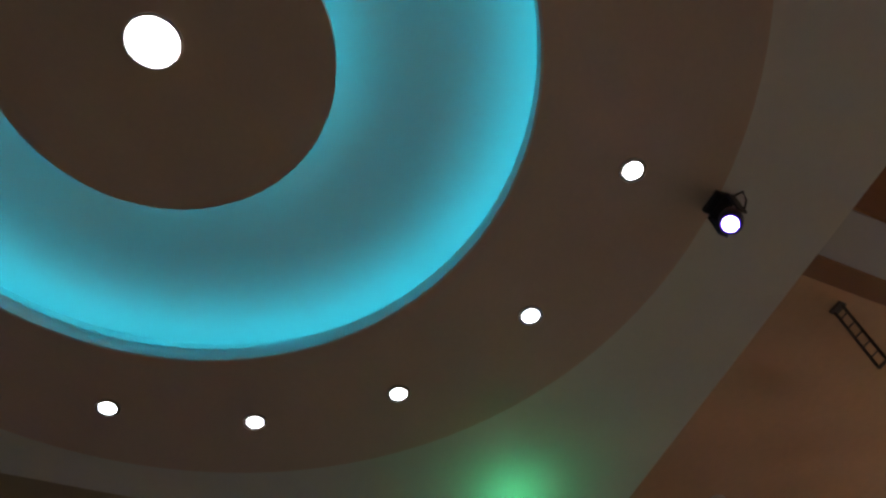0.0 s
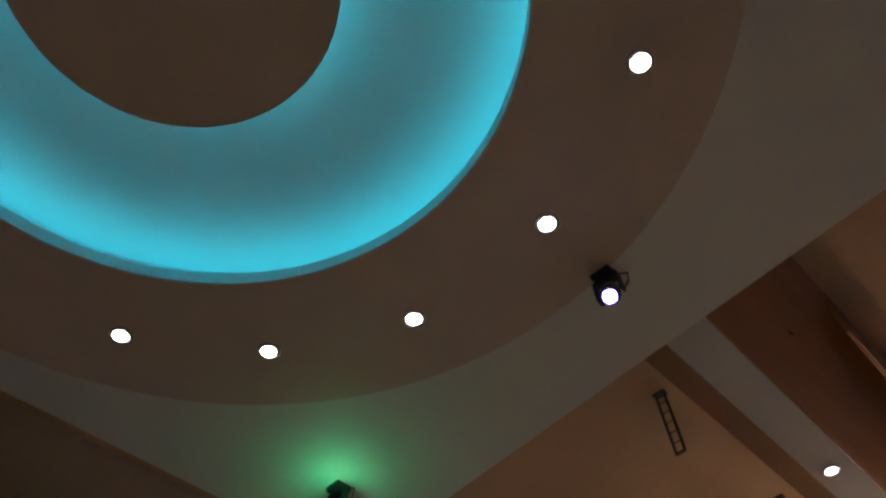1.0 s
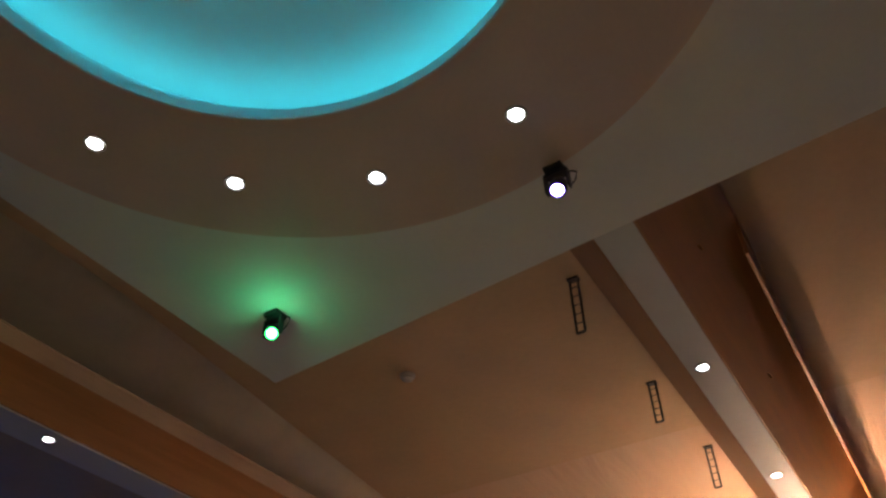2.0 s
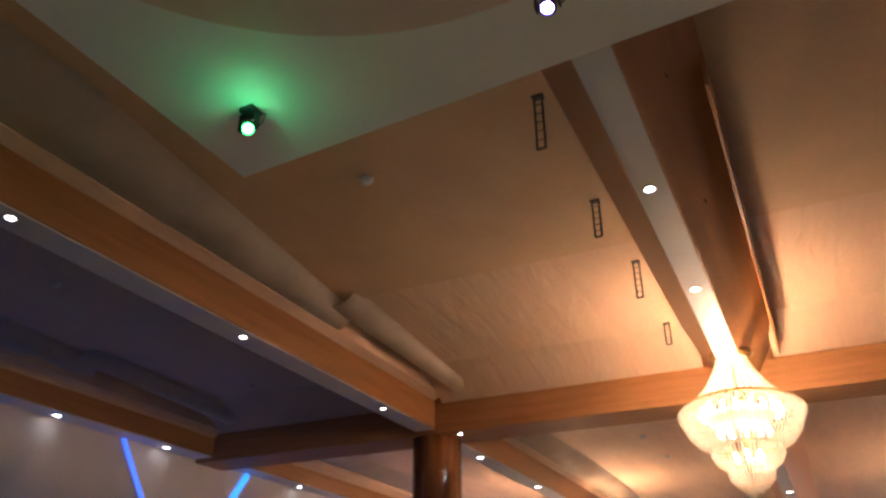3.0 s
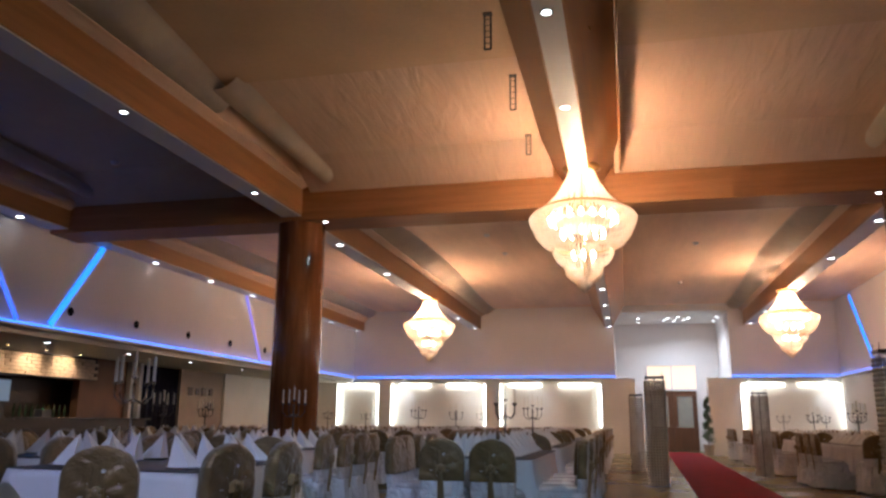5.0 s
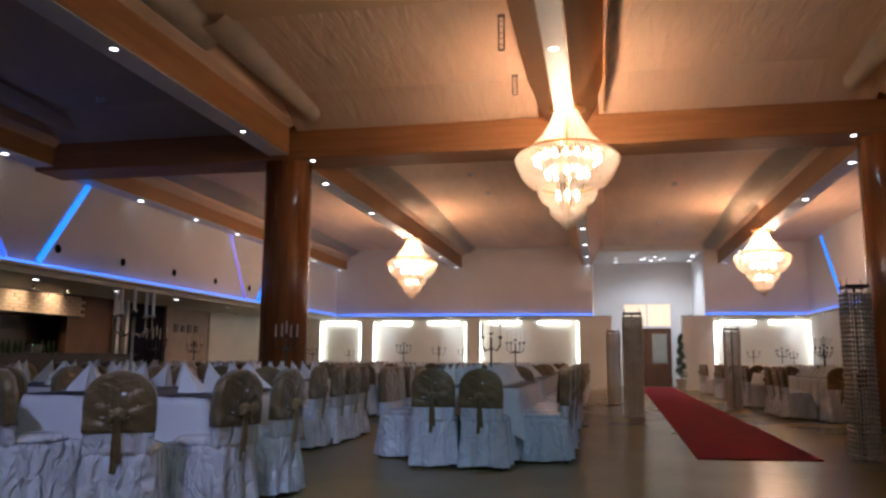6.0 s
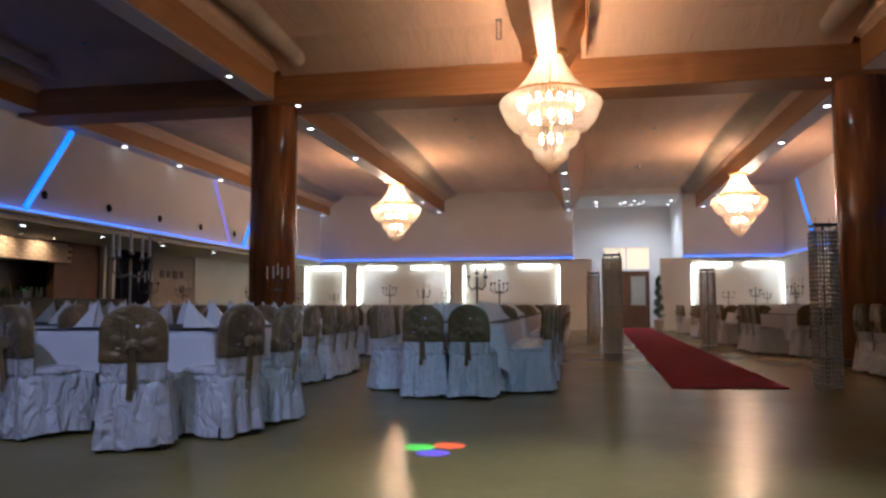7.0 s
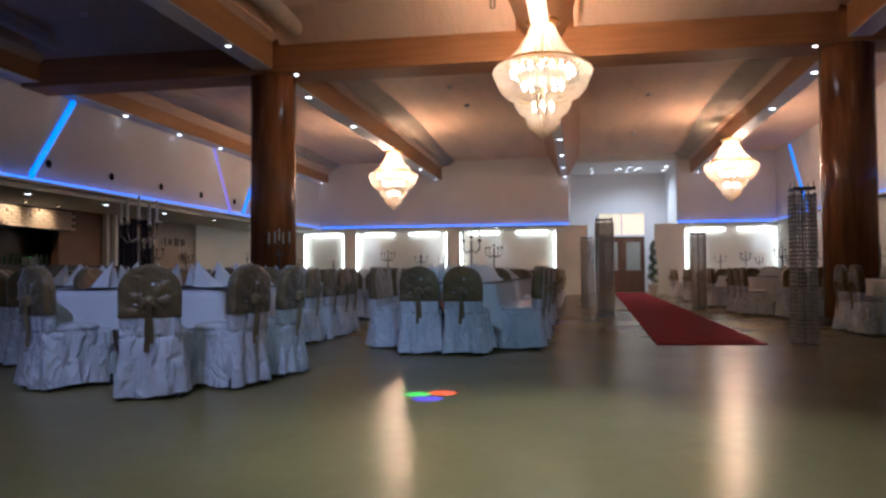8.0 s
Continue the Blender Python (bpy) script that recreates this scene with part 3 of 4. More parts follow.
stage_light(-0.07, 3.12, M_VIOLET, M_PURPLE, "black moving-head stage light with a violet-white lens", (0.3, 0.9, 1.0), (0.62, 0.60, 1.0), P_HEAD, 110)
stage_light(-2.28, 3.30, M_GREEN, M_GREENHALO, "black moving-head stage light shining green", (0.3, 0.6, 1.0), (0.08, 1.0, 0.36), 1.7, 0)
# Unseen rear pair, added to throw cold light on the near tables and chairs.
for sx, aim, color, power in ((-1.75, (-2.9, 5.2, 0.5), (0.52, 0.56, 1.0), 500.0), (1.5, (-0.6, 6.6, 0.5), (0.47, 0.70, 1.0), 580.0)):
    stage_light(sx, -1.3, M_VIOLET, M_PURPLE, "black moving-head stage light added out of view at the back of the slab", aim, color, power, 36)
# three coloured beams from the effect light onto the floor
for color, tx, ty in (((0.1, 1.0, 0.25), -0.65, 3.90), ((1.0, 0.12, 0.06), -0.46, 3.99), ((0.05, 0.03, 1.0), -0.52, 3.72)):
    lamp("effect_beam", "SPOT", (0.0, 3.05, 4.40), 5400.0 if color[2] < 0.5 else 11000.0, color, 0.004, (tx, ty, 0), 3.0, 0.25)

# ---- chandeliers ----


def beads(profile, strings, r, drop=None):
    """Strings of small octahedral beads hung along a profile of radius and height."""
    verts, faces = [], []
    lens = [0.0]
    for (r0, z0), (r1, z1) in zip(profile, profile[1:]):
        lens.append(lens[-1] + math.hypot(r1 - r0, z1 - z0))
    count = max(2, int(lens[-1] / (2.1 * r)))
    for s in range(strings):
        a = 2 * math.pi * s / strings
        for k in range(count + 1):
            d = lens[-1] * k / count
            i = max(j for j in range(len(profile) - 1) if lens[j] <= d + 1e-9)
            f = (d - lens[i]) / max(1e-9, lens[i + 1] - lens[i])
            rr = profile[i][0] + f * (profile[i + 1][0] - profile[i][0])
            z = profile[i][1] + f * (profile[i + 1][1] - profile[i][1])
            c = Vector((rr * math.cos(a), rr * math.sin(a), z))
            b = len(verts)
            verts += [c + Vector(v) * r for v in ((1, 0, 0), (0, 1, 0), (-1, 0, 0), (0, -1, 0), (0, 0, 1.25), (0, 0, -1.25))]
            faces += [(b, b + 1, b + 4), (b + 1, b + 2, b + 4), (b + 2, b + 3, b + 4), (b + 3, b, b + 4),
                      (b + 1, b, b + 5), (b + 2, b + 1, b + 5), (b + 3, b + 2, b + 5), (b, b + 3, b + 5)]
    me = bpy.data.meshes.new("beads")
    me.from_pydata(verts, [], faces)
    me.materials.append(M_CRYSTAL)
    return me


def chandelier():
    ob = empty("chandelier", (0, 0, 0), "large lit empire chandelier of crystal bead strings under the beam", "chandelier", "crystal chandeliers")
    part("canopy", lathe([(0.30, 4.97), (0.31, 4.94), (0.26, 4.91), (0.18, 4.90)], 40), M_BRASS, ob, "brass canopy ring", True)
    tagged(part("upper_veil", beads([(0.19, 4.90), (0.27, 4.72), (0.40, 4.50), (0.60, 4.29)], 52, 0.0155), None, ob, "crystal strings drawn up to the canopy"), kind="stuff")
    part("hoop", lathe([(0.605, 4.30), (0.63, 4.30), (0.64, 4.28), (0.63, 4.26), (0.605, 4.26)], 64, closed=True), M_BRASS, ob, "dark brass hoop")
    tagged(part("outer_veil", beads([(0.64, 4.25), (0.76, 4.20), (0.82, 4.14), (0.81, 4.07), (0.77, 3.98), (0.71, 3.84), (0.60, 3.72), (0.46, 3.66)], 84, 0.0155), None, ob), kind="stuff")
    # Small plate added to block the lamp's upward light on the beam strip.
    part("shade_plate", lathe([(0.12, 4.30), (0.13, 4.295), (0.12, 4.285), (0.02, 4.28)], 40), M_BRASS, ob, "brass plate added inside the frame to block upward light", True)
    # Bowl added to hold back downward light and glow in the middle.
    part("dimming_bowl", lathe([(0.44, 4.12), (0.455, 4.12), (0.44, 4.06), (0.36, 3.98), (0.2, 3.93), (0.05, 3.92), (0.05, 3.935), (0.2, 3.945), (0.35, 3.995), (0.425, 4.07)], 40, closed=True),
         M_FROST, ob, "frosted glass bowl added under the bulbs to dim downward light", True)
    part("lower_hoop", lathe([(0.43, 3.70), (0.46, 3.70), (0.46, 3.66), (0.43, 3.66)], 48, closed=True), M_BRASS, ob)
    tagged(part("lower_veil", beads([(0.45, 3.68), (0.46, 3.58), (0.40, 3.46), (0.29, 3.38), (0.28, 3.32), (0.27, 3.25), (0.18, 3.16), (0.12, 3.12), (0.11, 3.08), (0.02, 3.0)], 48, 0.017), None, ob), kind="stuff")
    part("stem", tube([(0, 0, 3.1), (0, 0, 4.95)], 0.015), M_BRASS, ob)
    bulb = finish(lathe([(0.010, -0.06), (0.030, -0.025), (0.034, 0.0), (0.020, 0.045), (0.002, 0.08)], 10), "bulb", M_BULB, True)
    for ring, count, z in ((0.50, 18, 4.12), (0.32, 10, 3.88), (0.17, 6, 3.54)):
        for k in range(count):
            a = 2 * math.pi * (k + 0.5) / count
            b = part("bulb", bulb, None, ob)
            b.location = (ring * math.cos(a), ring * math.sin(a), z)
    return ob


ch = chandelier()
SIZE = Matrix.Diagonal((0.92, 0.92, 0.9215, 1))
ch.matrix_world = pose(CHANDELIERS[0][0], CHANDELIERS[0][1], 0.14) @ SIZE
for cx, cy in CHANDELIERS[1:]:
    copy_thing(ch, pose(cx, cy, 0.08, 0, 0, 11))

# ---- carpet ----
bm = bmesh.new()
cl = [(1.45, 7.93), (2.75, 8.10), (3.25, 31.5), (2.0, 31.5)]
add_prism(bm, cl, 0.002, 0.012, "z")
thing("carpet_runner", bm, M_CARPET, "long red carpet runner on the polished floor", "carpet")

# ---- door ----
door = empty("door_1", (0, Y_DOOR, 0), "dark wooden door with a glass pane under a lit transom", "door", kind="structure")
part("frame", add_box(add_box(add_box(bmesh.new(), (DX0, -0.04, 0), (DX0 + 0.08, 0.16, 3.45)), (DX1 - 0.08, -0.04, 0), (DX1, 0.16, 3.45)), (DX0 + 0.08, -0.04, 2.42), (DX1 - 0.08, 0.16, 2.52)), M_STRIP, door)
part("transom_pane", box((DX0 + 0.08, 0.05, 2.52), (DX1 - 0.08, 0.07, 3.45)), glow("lit_transom", (1.0, 0.80, 0.56), 0.3), door, "glowing glass transom")
part("mullion", box(((DX0 + DX1) / 2 - 0.03, 0.0, 2.52), ((DX0 + DX1) / 2 + 0.03, 0.1, 3.45), 0.005), M_STRIP, door)
for k, x in enumerate((DX0 + 0.08, (DX0 + DX1) / 2 + 0.003)):
    w = (DX1 - DX0) / 2 - 0.085
    leaf = part("leaf", add_box(add_box(add_box(add_box(bmesh.new(), (x, 0.02, 0.01), (x + w, 0.07, 0.95), 0.006), (x, 0.02, 0.95), (x + 0.18, 0.07, 2.42), 0.006),
                (x + w - 0.18, 0.02, 0.95), (x + w, 0.07, 2.42), 0.006), (x + 0.18, 0.02, 2.2), (x + w - 0.18, 0.07, 2.42), 0.006), M_DOOR, door)
    part("pane", box((x + 0.18, 0.04, 0.95), (x + w - 0.18, 0.05, 2.2)), M_GLASS, leaf, "frosted glass pane")
    part("handle", tube([(x + (w - 0.06 if k == 0 else 0.06), 0.0, 1.0), (x + (w - 0.06 if k == 0 else 0.06), -0.03, 1.0), (x + (w - 0.16 if k == 0 else 0.16), -0.03, 1.0)], 0.01), M_STEEL, leaf)

# ---- chairs ----


def cloth_skirt(w, d, z0, z1, flare, folds, amp, seed, seg=72, levels=9):
    """A closed cloth skirt with folds that deepen towards the floor."""
    rnd = random.Random(seed)
    ph = [rnd.uniform(0, 6.28) for _ in range(4)]
    bm = bmesh.new()
    rings = []
    for j in range(levels + 1):
        f = j / levels
        ring = []
        for i in range(seg):
            a = 2 * math.pi * i / seg
            c, s = math.cos(a), math.sin(a)
            k = 1 / max(abs(c), abs(s))
            q = 0.35 * k + 0.65 * min(k, 1.22)
            wave = amp * f * (math.sin(folds * a + ph[0]) + 0.6 * math.sin(folds * 1.7 * a + ph[1] + f) * math.sin(2 * a + ph[2]))
            x, y = (w / 2 + flare * f + wave) * c * q, (d / 2 + flare * f + wave) * s * q
            z = z1 + (z0 - z1) * f + (0.012 * math.sin(3 * a + ph[3]) if j == levels else 0)
            ring.append(bm.verts.new((x, y, z)))
        rings.append(ring)
    for a, b in zip(rings, rings[1:]):
        for i in range(seg):
            bm.faces.new((a[i], a[(i + 1) % seg], b[(i + 1) % seg], b[i]))
    bm.faces.new(rings[0])
    return bm


def back_shell(z0, z1, grow, levels=16, cols=22, y=-0.235, thick=0.07):
    """The chair's padded back with a rounded top, slightly raked."""
    bm = bmesh.new()
    front, rear = [], []
    for j in range(levels + 1):
        f = j / levels
        z = z0 + (z1 - z0) * f
        top = max(0.0, (z - 0.74) / (0.95 + grow - 0.74))
        half = (0.205 + grow) * math.sqrt(max(0.02, 1 - top ** 2.6)) if top < 1 else 0.02
        rake = -0.06 * (z - 0.45)
        fr, re = [], []
        for i in range(cols + 1):
            u = -1 + 2 * i / cols
            bulge = (1 - u * u) * 0.02
            wr = 0.002 * math.sin(9 * u + 7 * f * 3)
            pull = 0.0
            if grow:
                dx, dz = half * u, z - 0.70
                gap = math.hypot(dx, dz)
                pull = 0.011 * min(1.0, gap / 0.05) * math.exp(-gap / 0.22) * math.sin(7 * math.atan2(dz, dx) + 9 * gap + 1.3 * math.sin(12 * dx))
            fr.append(bm.verts.new((half * u, y + thick / 2 + grow + rake + bulge * 0.3 + wr, z)))
            re.append(bm.verts.new((half * u, y - thick / 2 - grow + rake - bulge + wr - pull, z)))
        front.append(fr)
        rear.append(re)
    for g in (front, rear):
        for a, b in zip(g, g[1:]):
            for i in range(cols):
                bm.faces.new((a[i], a[i + 1], b[i + 1], b[i]))
    for j in range(levels):
        for i in (0, cols):
            bm.faces.new((front[j][i], front[j + 1][i], rear[j + 1][i], rear[j][i]))
    for j in (0, levels):
        for i in range(cols):
            bm.faces.new((front[j][i], front[j][i + 1], rear[j][i + 1], rear[j][i]))
    return bm


def ribbon(path, widths, thick=0.012, ripple=0.012, seed=0):
    """A crumpled ribbon along a path, its width across x."""
    bm = bmesh.new()
    rnd = random.Random(seed)
    ph = rnd.uniform(0, 6)
    rows = []
    for k, (p, w) in enumerate(zip(path, widths)):
        rows.append([bm.verts.new((p[0] + w * (i / 6 - 0.5), p[1] + ripple * math.sin(i * 2.1 + ph + k * 0.4), p[2])) for i in range(7)])
    for a, b in zip(rows, rows[1:]):
        for i in range(6):
            bm.faces.new((a[i], a[i + 1], b[i + 1], b[i]))
    return bm


def bow_loop(side, seed):
    rnd = random.Random(seed)
    bm = bmesh.new()
    rows = []
    for k in range(9):
        f = k / 8
        a = math.pi * 2 * f
        x = side * (0.012 + 0.038 * (1 - math.cos(a)) / 2)
        y = -0.03 * math.sin(a)
        hw = 0.014 + 0.022 * math.sin(math.pi * f)
        rows.append([bm.verts.new((x, y - 0.335 + 0.004 * math.sin(3 * i + k), 0.70 + hw * (i / 2 - 1) - 0.02 * f)) for i in range(5)])
    for a, b in zip(rows, rows[1:]):
        for i in range(4):
            bm.faces.new((a[i], a[i + 1], b[i + 1], b[i]))
    return bm


CHAIRLAB = "banquet chair in a white satin cover with a gold sash"


def chair(seed):
    ob = empty("banquet_chair", (0, 0, 0), CHAIRLAB, "chair", "covered banquet chairs")
    sk = cloth_skirt(0.43, 0.57, 0.03, 0.45, 0.035, 11, 0.024, seed)
    part("skirt", sk, M_SATIN, ob, "white satin skirt", True)
    part("seat", lathe([(0.20, 0.44), (0.232, 0.455), (0.235, 0.475), (0.20, 0.50), (0.06, 0.508)], 28), M_SATIN, ob, smooth=True)
    part("backrest", back_shell(0.44, 0.95, 0.0), M_SATIN, ob, smooth=True)
    part("sash", back_shell(0.58, 0.962, 0.008), M_GOLD, ob, "wide gold sash over the back", True)
    knot = part("knot", lathe([(0.012, -0.035), (0.03, -0.02), (0.034, 0.0), (0.03, 0.02), (0.012, 0.035)], 14, (0, -0.325, 0.70)), M_TAIL, ob, smooth=True)
    for s in (-1, 1):
        part("bow_loop", bow_loop(s, seed + s), M_TAIL, ob)
        part("tail", ribbon([(s * 0.006, -0.335, 0.69), (s * 0.01, -0.335, 0.6), (s * 0.014, -0.328, 0.5), (s * 0.014, -0.315, 0.42), (s * 0.018, -0.318, 0.34 + 0.06 * (s > 0))],
                            [0.02, 0.026, 0.03, 0.034, 0.036], 0.006, 0.008, seed + s), M_TAIL, ob)
    for x in (-0.20, 0.20):
        for y in (-0.25, 0.25):
            part("foot", lathe([(0.02, 0.0), (0.022, 0.03), (0.018, 0.085)], 10, (x, y, 0)), M_BLACK, ob)
    return ob


CHAIRS = [chair(s) for s in (3, 14, 29)]
for k, c in enumerate(CHAIRS):
    c.matrix_world = pose(-30, 0, 0)
chair_rnd = random.Random(5)
placed = [0]


def seat_at(x, y, rz):
    """A chair facing along its own +y, turned by rz."""
    jx, jy, jr = (chair_rnd.uniform(-0.025, 0.025) for _ in range(2)), 0, chair_rnd.uniform(-5, 5)
    dx, dy = jx
    m = pose(x + dx, y + dy, 0, 0, 0, rz + jr)
    k = placed[0]
    placed[0] += 1
    if k < 3:
        CHAIRS[k].matrix_world = m
    else:
        copy_thing(CHAIRS[k % 3], m)


# ---- tables, napkins and candelabra ----


def tablecloth(w, d, seed):
    """A cloth over a long table with hanging folds."""
    rnd = random.Random(seed)
    ph = rnd.uniform(0, 6)
    bm = bmesh.new()
    nx, ny = 24, max(24, int(d * 18))
    pts = []
    for i in range(nx * 2 + ny * 2):
        if i < nx:
            p, n = (-w / 2 + w * i / nx, -d / 2), (0, -1)
        elif i < nx + ny:
            p, n = (w / 2, -d / 2 + d * (i - nx) / ny), (1, 0)
        elif i < 2 * nx + ny:
            p, n = (w / 2 - w * (i - nx - ny) / nx, d / 2), (0, 1)
        else:
            p, n = (-w / 2, d / 2 - d * (i - 2 * nx - ny) / ny), (-1, 0)
        pts.append((p, n))
    near = [min(math.hypot(p[0] - cx_, p[1] - cy_) for cx_ in (-w / 2, w / 2) for cy_ in (-d / 2, d / 2)) for p, n in pts]
    rings = []
    for j in range(7):
        f = j / 6
        ring = []
        for i, (p, n) in enumerate(pts):
            wave = 0.022 * f * math.sin(i * 0.85 + ph + 0.6 * math.sin(i * 0.13)) + 0.022 * f * math.sin(i * 0.37 + 2 * ph) + 0.006 * math.sin(i * 1.5 + 5 * f)
            out = 0.012 + 0.02 * f + wave
            corner = 0.07 * f if (abs(abs(p[0]) - w / 2) < 1e-6 and abs(abs(p[1]) - d / 2) < 1e-6) else 0
            ring.append(bm.verts.new((p[0] + n[0] * out + (corner if p[0] > 0 else -corner), p[1] + n[1] * out + (corner if p[1] > 0 else -corner),
                                      0.757 - (0.33 + 0.17 * math.exp(-near[i] / 0.13)) * f * (1 + 0.03 * math.sin(i * 0.3 + ph)))))
        rings.append(ring)
    for a, b in zip(rings, rings[1:]):
        for i in range(len(pts)):
            k = (i + 1) % len(pts)
            bm.faces.new((a[i], a[k], b[k], b[i]))
    bm.faces.new(rings[0])
    return bm


def napkin_mesh():
    """A folded napkin standing like a sail: a steep inner edge, a long slope outwards and a crease between its two leaves."""
    bm = bmesh.new()
    top = bm.verts.new((0, 0.07, 0.235))
    ring = [bm.verts.new(v) for v in ((-0.062, -0.06, 0), (0, -0.115, 0), (0.062, -0.06, 0), (0.05, 0.075, 0), (0, 0.055, 0), (-0.05, 0.075, 0))]
    mids = [bm.verts.new((v.co.x * 0.56, v.co.y * 0.5 + 0.035 + (0.012 if k == 1 else 0), 0.115)) for k, v in enumerate(ring)]
    for i in range(6):
        k = (i + 1) % 6
        bm.faces.new((ring[i], ring[k], mids[k], mids[i]))
        bm.faces.new((mids[i], mids[k], top))
    bm.faces.new(ring)
    return finish(bm, "napkin", M_NAPKIN)


NAPKIN = napkin_mesh()
PLATE_ME = finish(lathe([(0.07, 0.0), (0.13, 0.012), (0.135, 0.016), (0.08, 0.008)], 24), "charger_plate", M_STRIP, True)


def candelabrum(label, height, material, tall):
    ob = empty("candelabrum", (0, 0, 0), label, "candelabrum", "table candelabra")
    h = height
    part("foot", lathe([(0.085, 0), (0.085, 0.012), (0.05, 0.03), (0.022, 0.06)], 24), material, ob, smooth=True)
    part("stem", lathe([(0.014, 0.05), (0.02, 0.08), (0.011, 0.12), (0.011, h * 0.5), (0.022, h * 0.53), (0.012, h * 0.56), (0.012, h * 0.72)], 14), material, ob, smooth=True)
    for k in range(5):
        a = 2 * math.pi * k / 4
        c, s, r = (0, 0, 0) if k == 4 else (math.cos(a), math.sin(a), 0.16)
        top = h * 0.78 if k == 4 else h * 0.72
        if k < 4:
            part("arm", tube([(0.01 * c, 0.01 * s, h * 0.55), (r * 0.6 * c, r * 0.6 * s, h * 0.50), (r * c, r * s, h * 0.58), (r * c, r * s, top)], 0.007), material, ob, smooth=True)
        part("cup", lathe([(0.008, top - 0.02), (0.026, top), (0.026, top + 0.012), (0.014, top + 0.014)], 14, (r * c, r * s, 0)), material, ob, smooth=True)
        part("candle", lathe([(0.012, top + 0.01), (0.0105, top + tall), (0.002, top + tall + 0.012)], 12, (r * c, r * s, 0)), M_CANDLE, ob, "white candle")
    return ob


CAND_A = candelabrum("tall silver candelabrum with five white candles on the table", 0.90, M_STEEL, 0.24)
CAND_B = candelabrum("dark five-armed candelabrum with candles on the table", 0.78, M_DARKMETAL, 0.18)
CAND_A.matrix_world = pose(-4.62, 6.75, 0.765)
CAND_B.matrix_world = pose(-3.3, 9.2, 0.765)
FAR_V, FAR_F = [], []


def table(x, y, w, d, seed, ends=(True, True), sides=(True, True), napkins=True, cand=(), step=0.56, ends_n=2):
    ob = empty("banquet_table", (x, y, 0), "long banquet table with a dark edged top", "table", "banquet tables")
    part("tabletop", box((-w / 2, -d / 2, 0.715), (w / 2, d / 2, 0.755), 0.006), M_DARK, ob)
    for sx in (-1, 1):
        for sy in (-1, 1):
            part("leg", box((sx * (w / 2 - 0.1) - 0.025, sy * (d / 2 - 0.15) - 0.025, 0), (sx * (w / 2 - 0.1) + 0.025, sy * (d / 2 - 0.15) + 0.025, 0.715), 0.004), M_DARK, ob)
    part("glass_top", box((-w / 2 - 0.02, -d / 2 - 0.02, 0.7605), (w / 2 + 0.02, d / 2 + 0.02, 0.7665), 0.002), M_BLACK, ob, "thin dark glass top over the cloth")
    cl_ = thing("tablecloth", tablecloth(w, d, seed), M_CLOTH, "short white tablecloth with pointed corners over a long table", "tablecloth", "white tablecloths", smooth=True)
    cl_.location = (x, y, 0.003)
    n = int((d - 0.2) / step)
    rnd = random.Random(seed)

    def setting(nx, ny, rz):
        m = pose(nx, ny, 0.776, 0, 0, rz + rnd.uniform(-8, 8)) @ Matrix.Diagonal((1.4, 1.3, 1.0, 1))
        if ny > 13.2:
            base = len(FAR_V)
            FAR_V.extend(m @ v.co for v in NAPKIN.vertices)
            FAR_F.extend([base + i for i in p.vertices] for p in NAPKIN.polygons)
            return
        o = new("charger_plate", PLATE_ME)
        o.matrix_world = pose(nx, ny, 0.767)
        tagged(o, "white plate set on the tablecloth", "plate", "plates")
        o = new("napkin", NAPKIN)
        o.matrix_world = m
        tagged(o, "white napkin folded into a standing cone", "napkin", "folded napkins")

    for k in range(n):
        yy = y - (n - 1) * step / 2 + k * step
        for s, on in ((-1, sides[0]), (1, sides[1])):
            if on:
                seat_at(x + s * (w / 2 + 0.2), yy, 90 if s > 0 else -90)
    nn = int((d - 0.15) / 0.37)
    for k in range(nn if napkins else 0):
        for s in (-1, 1):
            setting(x + s * (w / 2 - 0.26), y - (nn - 1) * 0.185 + k * 0.37, 90 * s)
    for s, on in ((-1, ends[0]), (1, ends[1])):
        if on:
            for k in range(ends_n):
                xx = x - (ends_n - 1) * 0.25 + k * 0.5
                seat_at(xx, y + s * (d / 2 + 0.2), 0 if s < 0 else 180)
                if napkins:
                    setting(xx, y + s * (d / 2 - 0.2), 0 if s < 0 else 180)
    for k, cy_ in enumerate(cand):
        copy_thing(CAND_B, pose(x, y + cy_, 0.767, 0, 0, seed * 17 % 90))


table(-3.1, 5.1, 1.5, 1.7, 1, ends=(False, True), sides=(False, False))
CAND_A.location.z = 0.767
CAND_A.scale = (1.45, 1.45, 1.12)
for cx, cy, r in ((-3.52, 3.95, -22), (-2.61, 3.70, 22), (-2.27, 4.20, 74), (-2.19, 4.86, 86), (-3.95, 5.2, -90)):
    seat_at(cx, cy, r)
CAND_B.matrix_world = pose(-3.85, 9.2, 0.767)
table(-3.85, 8.7, 1.15, 2.6, 2, cand=())
table(-0.92, 8.28, 1.05, 2.5, 3, cand=(0.6,))
table(-0.95, 12.0, 1.05, 2.6, 4, ends=(False, True), cand=(0.0,))
table(-5.0, 6.45, 1.15, 1.8, 5, ends=(True, False))
table(-7.6, 6.6, 1.15, 2.6, 7, cand=(0.3,))
table(-6.6, 10.4, 1.15, 2.8, 6, cand=(0.0,))
seed = 10
for yy in (14.6, 18.2, 21.8, 25.4):
    for xx in (-8.4, -6.2, -3.6, -1.0):
        seed += 1
        table(xx, yy, 1.05, 2.5, seed, ends=(True, False), cand=(0.2,) if seed % 2 else ())
